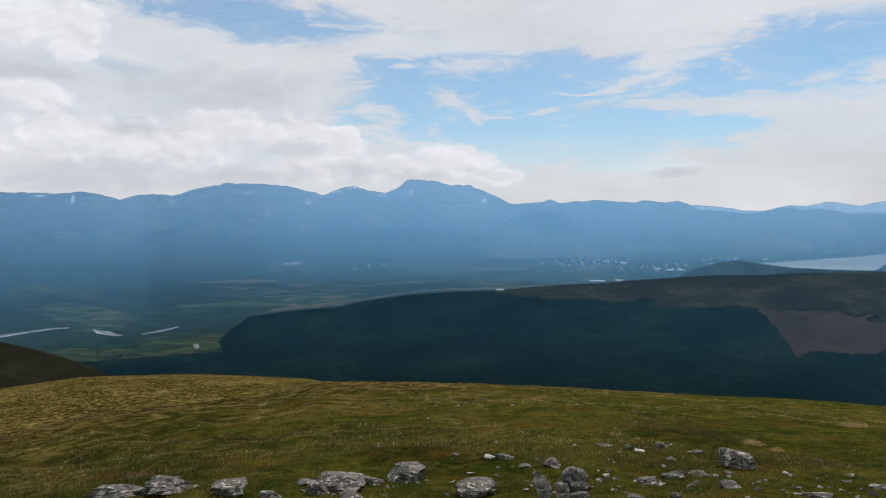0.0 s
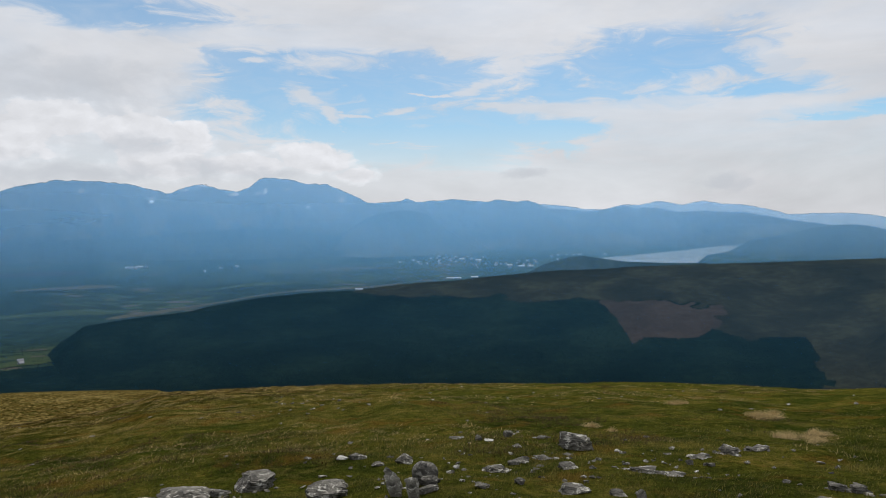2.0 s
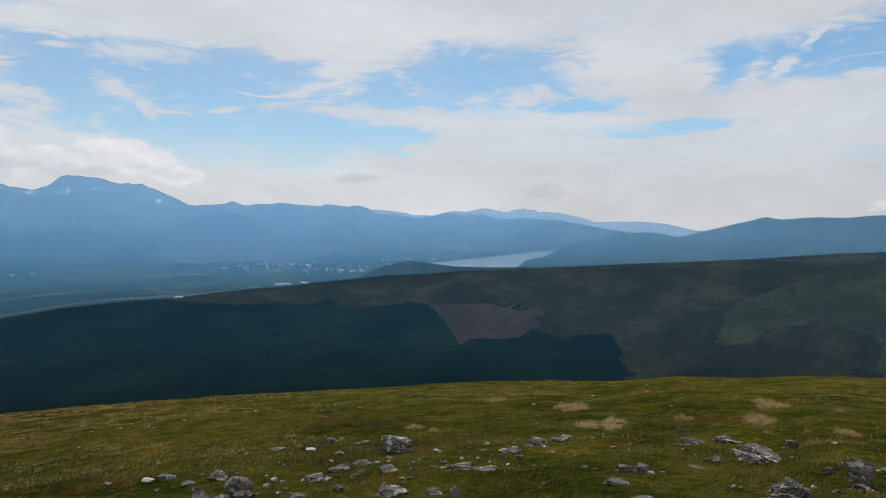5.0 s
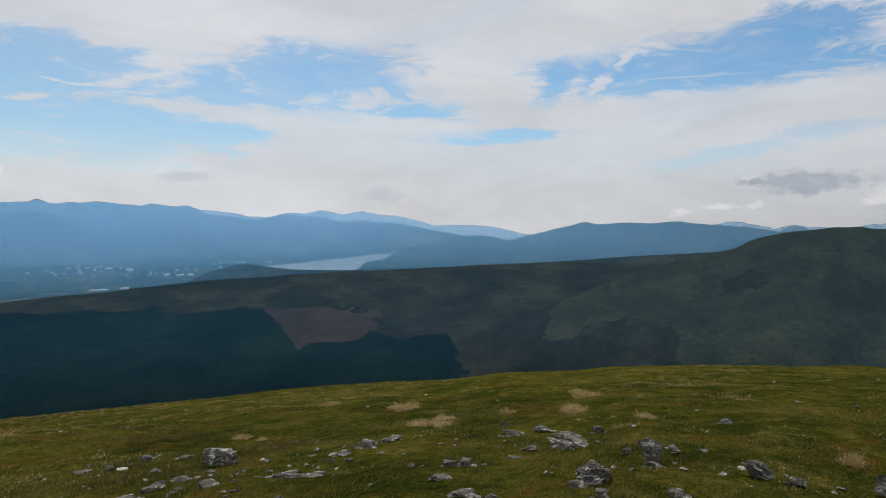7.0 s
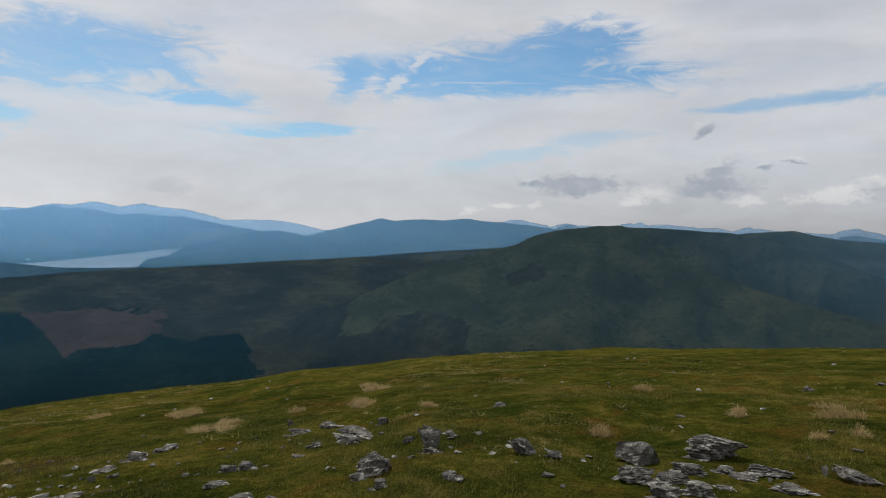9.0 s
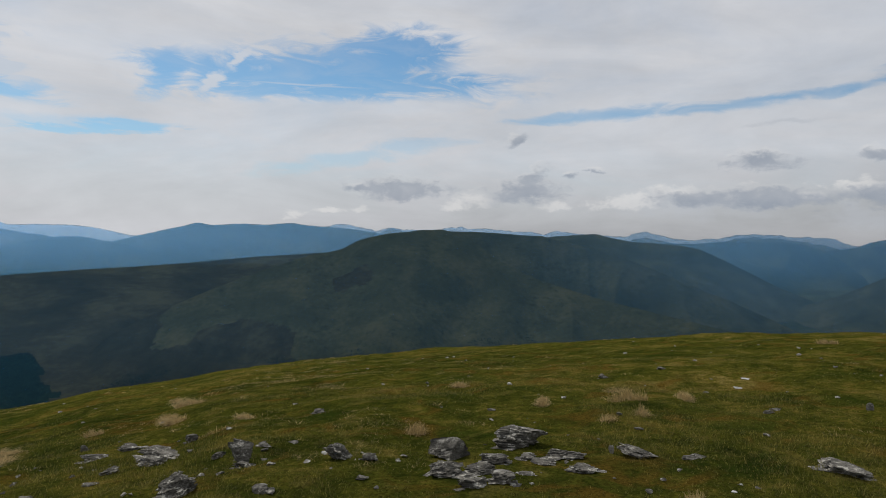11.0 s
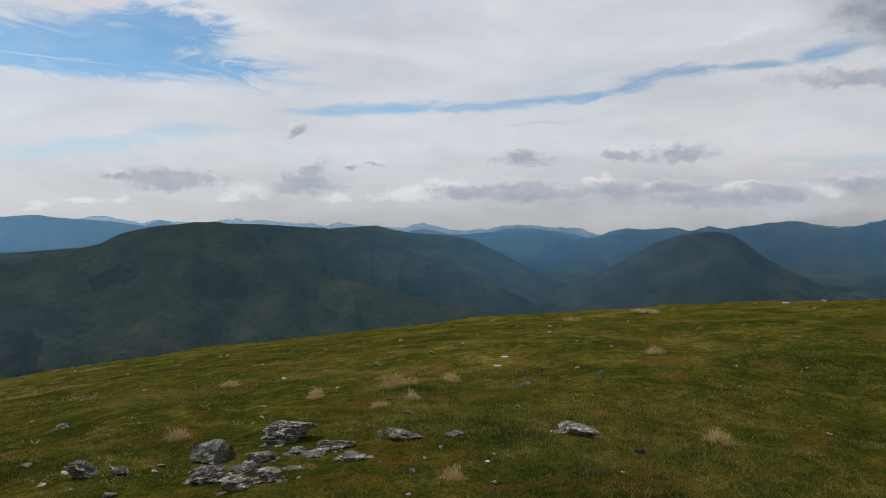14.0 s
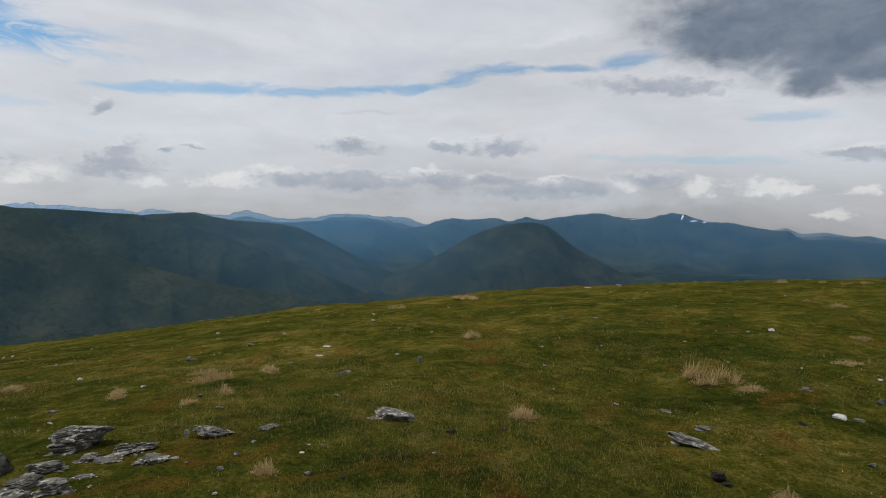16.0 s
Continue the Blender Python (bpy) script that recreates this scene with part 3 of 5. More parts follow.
def crest_curve(az, stations):
    v = ramp_of(az, stations)
    k = np.exp(-0.5 * (np.arange(-4, 5) / 0.9) ** 2)
    k /= k.sum()
    return np.convolve(np.pad(v, 4, mode="edge"), k, mode="valid")


def mountain(name, label, stations, dist, front, back, mats, cover=None, seed=0, rough=0.10, step=0.14, rows=44, base=None, jag=0.0, curve=1.15, category="mountain"):
    """A ridge whose crest stands at the bearings and heights (degrees) given, dist metres off, with a sloping front and back.
    dist, front: a number or stations by bearing. cover(az, s, x, y, z) gives each face's material slot."""
    lo, hi = stations[0][0], stations[-1][0]
    az = np.arange(lo, hi + step, step)
    d0 = ramp_of(az, dist) if isinstance(dist, list) else np.full(len(az), float(dist))
    fw = ramp_of(az, front) if isinstance(front, list) else np.full(len(az), float(front))
    d0 = d0 * (1 + 0.012 * fbm(az / 5, az * 0 + seed, 3, seed))
    el = crest_curve(az, stations) + jag * fbm(az * 2.2, az * 0 + seed, 4, seed + 3)
    top = EYE + d0 * np.tan(np.radians(el))
    CRESTS.append((az, el, float(d0.mean())))
    s_front = -np.linspace(1, 0, rows) ** 1.25
    s = np.concatenate([s_front, np.linspace(0.12, 1, 9)])
    A, S = np.meshgrid(az, s, indexing="ij")
    R = d0[:, None] + np.where(S < 0, S * fw[:, None], S * back)
    foot = (floor_of(R) - 25) if base is None else np.full_like(R, base)
    rise = np.maximum(top[:, None] - foot, 4)
    prof = np.where(S < 0, (1 - np.abs(S)) ** curve, (1 - np.abs(S)) ** 1.2)
    X, Y = R * np.sin(np.radians(A)), R * np.cos(np.radians(A))
    cell = fw.mean() / 2.0
    U = np.radians(A) * d0.mean() / cell
    V = R / (cell * 1.3)
    U = U + 0.55 * fbm(U * 0.6, V * 0.6, 3, seed + 1) + 0.35 * S
    spurs = 0.5 - np.abs(fbm(U, V, 3, seed + 5, 0.42)) + 0.12 * fbm(X / 45, Y / 45, 3, seed + 8)
    env = np.clip(np.sin(np.pi * np.clip(np.abs(S), 0, 1)), 0, 1) ** 0.8
    Z = foot + rise * prof + rise * rough * env * spurs
    sight = EYE + (top[:, None] - EYE) / d0[:, None] * R
    Z = np.where(S < 0, np.minimum(Z, sight - 0.22 * np.abs(S) * rise), Z)
    verts = np.stack([X, Y, Z], -1).reshape(-1, 3)
    faces = grid_faces(len(az), len(s))[:, ::-1]
    slots = None
    if cover is not None:
        c = lambda q: q[:-1, :-1].ravel()
        slots = cover(c(A), c(S), c(X), c(Y), c(Z))
    ob = sheet(name, verts, faces, mats, slots)
    tagged(ob, label, category)
    return ob, (az, s, X, Y, Z)


MASSIF = [(-46, 1.6), (-33.7, 1.97), (-31.6, 2.01), (-30.2, 1.96), (-28.3, 2.11), (-27.0, 1.88), (-25.9, 1.58), (-24.6, 1.95), (-22.8, 2.02),
          (-22.0, 1.89), (-20.7, 2.40), (-18.1, 2.94), (-15.8, 2.97), (-13.1, 2.76), (-11.2, 2.30), (-10.1, 2.02), (-8.9, 2.55), (-7.7, 2.84),
          (-6.5, 2.46), (-5.0, 2.17), (-3.8, 2.66), (-3.2, 3.29), (-1.9, 3.38), (-0.2, 3.14), (0.8, 2.84), (2.3, 2.89), (3.7, 2.30), (4.9, 1.71),
          (5.9, 1.27), (8.5, 0.34), (12, -1.5)]
massif, massif_grid = mountain("mountain", "hazy blue mountain massif with old snow in its gullies", MASSIF, 4400, 560, 250, (ROCKY, GRASSY),
                               lambda a, s, x, y, z: np.where(s + 0.5 * fbm(x / 140, y / 140, 4, 17) < -0.55, 1, 0), seed=11, rough=0.20, jag=0.05)
FLANK = [(0, 1.0), (3.7, 1.23), (7.6, 1.31), (8.5, 1.40), (9.1, 1.63), (10.0, 1.29), (10.9, 1.38), (13.2, 1.55), (16.0, 1.29), (16.9, 1.47), (18.6, 1.31),
         (19.5, 1.35), (20.4, 1.11), (21.2, 0.56), (22.5, 0.05), (25.4, -0.31), (29, -1.6)]
mountain("mountain", "blue ridge behind the town, faded by haze", FLANK, 4560, 1100, 200, (FAR_ROCK,), seed=23, rough=0.24, jag=0.04)
KNOB = [(1, -3.4), (3.9, -1.19), (5.8, 0.03), (7.2, 0.50), (8.6, 0.69), (10.0, 0.54), (10.9, 0.30), (12.1, -0.76), (14.3, -2.23), (16.2, -3.12), (18.5, -3.7)]
mountain("hill", "rounded dark hill at the foot of the massif", KNOB, 3620, 560, 80, (FAR_ROCK,), seed=31, rough=0.12, category="hill")
FOOT = [(-46, -1.9), (-33, -2.0), (-27, -1.7), (-22, -1.95), (-17, -1.5), (-12, -1.35), (-8, -1.0), (-4, -0.75), (0, -0.95), (3, -1.5), (6, -2.0), (9, -2.8)]
mountain("hill", "wooded foothills under the massif", FOOT, 3560, 480, 120, (GRASSY,), seed=29, rough=0.2, jag=0.06, category="hill")
PALE = [(15, -0.3), (18.2, 0.43), (20.6, 1.06), (23.0, 0.85), (24.5, 0.56), (26.0, 0.55), (27.4, 0.93), (28.8, 0.88), (30.0, 1.21), (31.0, 1.10), (32.1, 0.86),
        (33.7, 1.18), (34.9, 0.93), (36.7, 0.83), (38.5, 0.40), (39.8, 0.02), (42.4, -0.62), (45, -1.3)]
mountain("mountain", "pale distant peaks beyond the loch", PALE, 4720, 500, 100, (FAR_ROCK,), seed=37, rough=0.12, jag=0.03)
PALEST = [(35, -0.5), (37.6, -0.16), (39.8, 0.02), (41.5, 0.11), (44.0, 0.10), (45.7, -0.13), (47.2, -0.48), (48.8, -0.78), (51.7, -1.18), (55, -1.4)]
mountain("mountain", "faintest far hills at the loch's end", PALEST, 4800, 400, 80, (FAR_ROCK,), seed=41, rough=0.1, jag=0.02)
LOCHSIDE = [(13, -2.6), (16.2, -1.27), (18.2, -0.59), (21.1, -0.07), (23.5, -0.46), (26.0, -0.71), (28.8, -0.14), (30.7, 0.0), (32.6, -0.10), (34.5, 0.28), (36.3, 0.22),
            (38.5, -0.11), (40.3, -0.48), (42.0, -0.89), (44.5, -1.4), (47, -2.2)]
mountain("hill", "blue hills above the far shore of the loch", LOCHSIDE, 4600, [(13, 1100), (24, 1000), (28, 500), (36, 120), (47, 100)], 120, (GRASSY,), seed=43, rough=0.12, category="hill")
HEADLAND = [(31.5, -3.6), (33.3, -3.43), (35.0, -3.27), (35.9, -2.69), (37.2, -1.93), (39.0, -1.64), (40.7, -1.17), (42.4, -0.84), (44.1, -0.75), (45.3, -0.92), (46.1, -1.14),
            (47.2, -1.25), (49.2, -1.8), (53, -2.6)]
mountain("hill", "wooded headland on the near shore of the loch", HEADLAND, 3500, 330, 300, (GRASSY,), seed=47, rough=0.1, category="hill")
HEADBACK = [(42, -2.6), (44.3, -1.88), (46.5, -1.12), (47.7, -0.76), (49.2, -0.40), (51.0, 0.06), (52.7, 0.51), (53.8, 0.33), (56.1, 0.50), (57.9, 0.43), (60.1, 0.64),
            (61.4, 0.47), (63.1, 0.39), (65.2, 0.24), (67.2, 0.0), (69.1, -0.49), (73, -1.6)]
mountain("hill", "long blue hill with a small pointed top", HEADBACK, 3950, 620, 300, (GRASSY,), seed=53, rough=0.1, jag=0.02, category="hill")
FARPEAKS = [(60, -0.4), (63.1, 0.39), (64.1, 0.72), (65.6, 0.47), (67.2, 0.13), (68.3, 0.45), (69.8, 0.28), (71.5, 0.2), (73.4, 0.45), (74.3, 0.65), (74.6, 0.74), (75.1, 0.43),
            (76.2, 0.55), (77.7, 0.43), (78.8, 0.30), (80.6, 0.30), (81.6, 0.11), (82.8, 0.42), (84.0, 0.32), (86, 0.1), (88.3, 0.02), (89.2, 0.37), (90.0, 0.53),
            (90.8, 0.28), (91.9, 0.02), (93.8, -0.12), (95.6, 0.02), (97.5, 0.45), (99.4, 0.41), (101.4, 0.31), (103.3, 0.26), (104.8, -0.33), (108, -0.6)]
mountain("mountain", "far line of small blue peaks", FARPEAKS, 4700, 500, 120, (FAR_ROCK,), seed=59, rough=0.12, jag=0.06)
FORESTED = [(-24, -10.9), (-18.9, -10.01), (-16.5, -8.12), (-13.7, -7.80), (-9.0, -7.47), (-6.6, -7.04), (-3.1, -6.59), (0.8, -6.32), (4.7, -6.22), (7.6, -5.85),
            (10.5, -5.62), (13.3, -5.48), (15.6, -5.20), (17.8, -5.0), (21.7, -4.62), (25.8, -4.45), (27.8, -4.25), (33.8, -3.93), (39.9, -3.6), (44.1, -3.30), (48.1, -3.07),
            (51.8, -2.77), (55.7, -2.38), (58.0, -2.18), (60.2, -2.03), (62.3, -1.84), (66.4, -1.59), (76, -1.5)]


def forest_cover(a, s, x, y, z):
    e = np.degrees(np.arctan2(z - EYE, np.hypot(x, y))) + 0.42 * fbm(x / 90, y / 90, 3, 71)
    heath = e > np.interp(a, [-30, 0, 11, 20, 26, 34, 80], [-4, -5.6, -6.75, -7.15, -7.3, -7.2, -7.2])
    heath |= (a > 34.6) & (e > np.interp(a, [34, 36, 41, 44], [-8.7, -9.3, -9.45, -14]))
    w = a + 0.8 * fbm(x / 80, y / 80, 3, 72)
    felled = (w > 25.4) & (w < 34.8) & (e < -7.3) & (e > np.interp(a, [25.4, 27, 28.2, 31, 33.5, 34.8], [-7.5, -8.6, -10.9, -10.4, -9.8, -8.7]))
    edge = a + 0.5 * fbm(x / 50, y / 50, 3, 77) > np.interp(e, [-12.8, -11.6, -9.5], [43.0, 42.4, 40.9])
    return np.where(felled, 2, np.where(heath | edge, 1, 0))


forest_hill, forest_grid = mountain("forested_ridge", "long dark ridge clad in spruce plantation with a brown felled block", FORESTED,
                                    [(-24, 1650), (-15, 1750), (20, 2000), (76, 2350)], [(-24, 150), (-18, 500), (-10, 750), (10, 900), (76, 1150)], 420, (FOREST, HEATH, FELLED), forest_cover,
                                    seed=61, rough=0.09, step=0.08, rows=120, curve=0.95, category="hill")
KNOLL = [(17.5, -5.6), (19.2, -4.97), (20.0, -4.53), (20.9, -4.05), (23.0, -3.46), (24.2, -3.34), (25.8, -3.57), (27.8, -3.82), (30.8, -3.88), (33.6, -3.83), (37, -4.2)]
mountain("hill", "low brown heather knoll behind the forested ridge", KNOLL, 2360, 170, 70, (GRASSY,), seed=67, rough=0.05, category="hill")
SUMMIT = [(42.6, -13.4), (44.0, -10.6), (46.0, -8.6), (48.8, -7.12), (53.5, -5.05), (58.0, -3.26), (61.5, -2.09), (63.2, -1.77), (64.4, -1.47), (65.6, -0.77), (66.8, -0.40),
          (68.3, -0.07), (69.8, 0.08), (71.1, 0.30), (72.0, 0.30), (72.8, 0.38), (73.7, 0.20), (74.9, -0.13), (76.2, -1.02), (78.0, -2.25), (80.2, -3.4), (83.4, -4.4), (87.2, -5.4), (92.1, -6.4), (97, -7.3)]
def summit_cover(a, s, x, y, z):
    heathy = a + 9 * fbm(x / 150, y / 150, 4, 81) < 57
    return np.where(heathy, 1, 0)


# no cloud casts on this hill; its shade is in the cover colours
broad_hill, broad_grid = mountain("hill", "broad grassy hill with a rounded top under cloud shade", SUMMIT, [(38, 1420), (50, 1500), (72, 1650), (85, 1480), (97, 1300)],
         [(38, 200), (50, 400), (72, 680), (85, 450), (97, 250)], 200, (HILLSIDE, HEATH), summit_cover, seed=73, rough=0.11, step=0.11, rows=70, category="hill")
MIDDLE = [(66, -1.4), (69, -0.6), (72, 0.0), (73.7, 0.22), (75.6, 0.22), (77.6, 0.15), (80.0, 0.0), (81.5, -0.02), (83.4, -0.47), (87.3, -1.36), (90.1, -2.35), (92.0, -3.14), (96.5, -4.83), (102, -7.2)]
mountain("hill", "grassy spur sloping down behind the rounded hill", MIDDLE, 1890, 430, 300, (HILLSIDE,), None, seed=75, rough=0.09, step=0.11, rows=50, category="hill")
SECOND = [(77, -1.4), (79.5, -0.54), (82.4, -0.05), (84.4, 0.12), (86.0, 0.25), (87.2, -0.07), (89.1, -0.37), (91.0, -0.47), (92.8, -0.58), (94.2, -0.83), (96.4, -1.84),
          (100.2, -3.74), (102.3, -4.52), (106, -6)]
mountain("hill", "grassy shoulder hill dropping into a glen", SECOND, 2620, [(77, 600), (95, 640), (106, 300)], 300, (HILLSIDE,), seed=79, rough=0.11, category="hill")
THIRD = [(84, -1.2), (88.3, -0.44), (90.6, -0.43), (93.8, -0.41), (95.6, -0.22), (99.5, -0.12), (101.4, -0.22), (102.4, -0.49), (103.8, -1.19), (105.3, -2.37), (106.8, -3.8), (109, -5)]
mountain("hill", "dim blue hill at the head of the glen", THIRD, 3350, [(84, 500), (104, 480), (109, 200)], 300, (GRASSY,), seed=89, rough=0.12, category="hill")
FOURTH = [(97, -4.4), (99.5, -2.99), (101.9, -1.38), (103.1, -0.72), (105.3, -0.37), (107.2, -0.23), (108.7, -0.34), (110.7, -0.77), (114.6, -2.12), (118, -3.4)]
mountain("hill", "hazy blue hill closing the glen", FOURTH, 3650, 500, 250, (GRASSY,), seed=97, rough=0.12, category="hill")
RANGE = [(101, -1.9), (103.8, -0.94), (105.8, -0.02), (107.2, 0.26), (109.2, 0.21), (110.9, 0.40), (112.3, 0.09), (113.5, 0.56), (114.7, 0.30), (116.4, 0.58), (118.3, 0.86),
         (119.7, 1.03), (121.5, 0.65), (123.3, 0.60), (125.5, 1.15), (126.6, 0.99), (127.7, 0.56), (130.2, 0.39), (131.8, 0.03), (133.0, -0.07), (134.0, -0.13), (135.0, -0.74),
         (137.9, -1.68), (141, -2.6)]
distant_range, range_grid = mountain("mountain", "slate-blue mountain range with a snow-flecked top", RANGE, 4150, 900, 250, (GRASSY,), seed=101, rough=0.24, jag=0.04)
mountain("mountain", "pale far mountains on the skyline", [(130, -0.8), (132.2, -0.27), (133.0, -0.07), (133.8, 0.13), (134.9, -0.32), (136.4, -0.14), (138.2, -0.42), (139.3, -0.30),
         (140.2, -0.52), (150, -0.9)], 4680, 400, 100, (ROCKY,), seed=103, rough=0.1)
mountain("hill", "low dark plateau hill", [(130, -2.4), (131.9, -1.51), (134.2, -0.86), (135.7, -0.72), (137.9, -0.68), (140.2, -0.88), (150, -1.4)], 3500, 500, 300, (GRASSY,), seed=107, rough=0.1, category="hill")
CONE = [(94, -7.2), (97, -6.2), (99.4, -5.51), (101.8, -4.86), (104.2, -3.92), (106.6, -2.65), (108.9, -1.2), (110.2, -0.64), (111.6, -0.19), (113.0, 0.03), (114.1, 0.10), (115.2, -0.11),
        (116.0, -0.55), (117.8, -1.97), (119.9, -3.1), (122.0, -4.1), (123.6, -4.75), (126.2, -5.6), (131, -7)]
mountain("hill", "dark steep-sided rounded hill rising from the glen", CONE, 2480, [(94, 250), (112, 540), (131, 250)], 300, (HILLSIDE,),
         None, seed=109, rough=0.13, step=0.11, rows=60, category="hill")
SPUR = [(113, -0.7), (115.0, -0.42), (116.9, -0.71), (119.3, -1.50), (121.6, -1.90), (126.1, -2.11), (129.5, -3.18), (132.0, -4.16), (136, -5.4)]
mountain("hill", "dim spur running down from the range", SPUR, 3250, 430, 300, (GRASSY,), seed=127, rough=0.1, category="hill")
LEFTSLOPE = [(-48, -5.0), (-40, -6.6), (-34.0, -8.71), (-31.9, -9.45), (-29.8, -10.34), (-28.3, -11.09), (-27.1, -11.8), (-24, -13.6)]
mountain("hill", "dark heathery shoulder of the home hill", LEFTSLOPE, 520, 260, 150, (HEATH,), seed=131, rough=0.08, base=-190, category="hill")

# ======================= veils of haze =======================


def skyline(az, dist):
    """Height in degrees of the highest ridge beyond that distance."""
    best = np.full(len(az), -6.0)
    for a, el, d in CRESTS:
        if d > dist:
            best = np.maximum(best, np.interp(az, a, el, left=-6, right=-6))
    return best


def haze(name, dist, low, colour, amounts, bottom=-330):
    """A tinted sheet that imitates the haze between the viewer and the ridges beyond, cut off at their tops; dist by
    bearing.
    """
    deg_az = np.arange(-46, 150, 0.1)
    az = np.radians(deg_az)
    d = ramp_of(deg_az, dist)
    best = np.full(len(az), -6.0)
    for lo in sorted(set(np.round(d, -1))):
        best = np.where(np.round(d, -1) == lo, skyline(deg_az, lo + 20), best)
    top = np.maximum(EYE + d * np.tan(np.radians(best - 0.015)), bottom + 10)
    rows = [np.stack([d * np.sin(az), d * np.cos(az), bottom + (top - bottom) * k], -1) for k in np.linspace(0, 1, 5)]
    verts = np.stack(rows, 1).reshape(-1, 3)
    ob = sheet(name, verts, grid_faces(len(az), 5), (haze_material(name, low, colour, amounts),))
    tagged(ob, "tinted sheet standing in for blue valley haze", "haze", kind="backdrop")
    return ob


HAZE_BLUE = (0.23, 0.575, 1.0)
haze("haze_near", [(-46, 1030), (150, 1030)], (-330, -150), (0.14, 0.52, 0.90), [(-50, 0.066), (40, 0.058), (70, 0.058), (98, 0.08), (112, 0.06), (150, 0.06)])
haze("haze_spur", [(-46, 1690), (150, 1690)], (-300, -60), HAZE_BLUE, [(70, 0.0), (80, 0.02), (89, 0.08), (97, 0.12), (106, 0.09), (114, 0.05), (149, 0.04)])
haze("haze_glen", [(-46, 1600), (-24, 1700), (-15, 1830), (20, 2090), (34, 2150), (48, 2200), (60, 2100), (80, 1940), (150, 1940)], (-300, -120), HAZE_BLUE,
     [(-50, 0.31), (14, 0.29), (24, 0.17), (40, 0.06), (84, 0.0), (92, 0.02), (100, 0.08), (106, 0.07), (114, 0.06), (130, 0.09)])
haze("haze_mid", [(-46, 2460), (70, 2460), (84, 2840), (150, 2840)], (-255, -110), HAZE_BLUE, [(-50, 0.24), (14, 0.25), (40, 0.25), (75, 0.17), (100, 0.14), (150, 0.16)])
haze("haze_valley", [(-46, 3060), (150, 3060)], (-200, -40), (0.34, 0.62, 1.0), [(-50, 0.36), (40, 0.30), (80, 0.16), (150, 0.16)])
# denser about bearing 0: imitates pale sunbeams before the massif
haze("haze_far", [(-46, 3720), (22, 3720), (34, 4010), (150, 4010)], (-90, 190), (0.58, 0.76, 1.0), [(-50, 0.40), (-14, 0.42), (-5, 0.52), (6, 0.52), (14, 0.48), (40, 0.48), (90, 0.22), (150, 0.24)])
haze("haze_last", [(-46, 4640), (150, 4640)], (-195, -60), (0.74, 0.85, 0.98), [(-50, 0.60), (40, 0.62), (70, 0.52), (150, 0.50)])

# ======================= far things in the valley =======================


def ribbon(name, label, path, widths, mat, lift, category):
    """A strip along a path of (x, y) points on the valley floor."""
    pts = np.array(path, float)
    along = np.arange(len(pts))
    fine_t = np.linspace(0, len(pts) - 1, len(pts) * 10)
    x, y = np.interp(fine_t, along, pts[:, 0]), np.interp(fine_t, along, pts[:, 1])
    k = np.ones(9) / 9
    x, y = np.convolve(np.pad(x, 4, mode="edge"), k, "valid"), np.convolve(np.pad(y, 4, mode="edge"), k, "valid")
    w = np.interp(fine_t, along, widths) * (1 + 0.35 * fbm(fine_t * 1.3, fine_t * 0, 3, 7))
    dx, dy = np.gradient(x), np.gradient(y)
    n = np.hypot(dx, dy) + 1e-9
    rows = []
    for side in (-0.5, -0.17, 0.17, 0.5):
        px, py = x - dy / n * w * side, y + dx / n * w * side
        rows.append(np.stack([px, py, ground_z(px, py) + lift], -1))
    verts = np.stack(rows, 1).reshape(-1, 3)
    return tagged(sheet(name, verts, grid_faces(len(x), 4), (mat,)), label, category, kind="structure")


GRAVEL = plain("river gravel", (0.30, 0.29, 0.265), 0.9, 0.05, 0.3)
MEADOW = land("pale meadow", ((0.3, (0.036, 0.032, 0.018)), (0.5, (0.060, 0.052, 0.028)), (0.7, (0.09, 0.074, 0.042))), 90, 12)
GREENFIELD = land("pasture", ((0.3, (0.022, 0.033, 0.013)), (0.5, (0.034, 0.047, 0.018)), (0.7, (0.052, 0.064, 0.026))), 90, 12)
for reach, banks, runs in (
        ([(-1146, 1521), (-1088, 1613), (-1045, 1678), (-1010, 1721), (-975, 1728)], [26, 30, 22, 22, 6], [12, 12, 10, 9, 4]),
        ([(-915, 1722), (-877, 1693), (-840, 1675), (-812, 1672)], [8, 30, 26, 6], [5, 14, 12, 4]),
        ([(-775, 1684), (-745, 1728), (-715, 1790)], [6, 24, 6], [4, 13, 4])):
    ribbon("riverbank", "pale gravel bars beside the valley river", reach, banks, GRAVEL, 1.0, "gravel bank")
    ribbon("river", "winding silver river on the valley floor", reach, runs, RIVER, 2.0, "river")
ribbon("meadow", "long pale hay meadow at the forest's edge", [(-532, 1986), (-508, 2009), (-368, 2087), (-266, 2167), (-48, 2301), (233, 2335), (374, 2363)], [20, 40, 48, 26, 30, 28, 16], MEADOW, 1.5, "meadow")
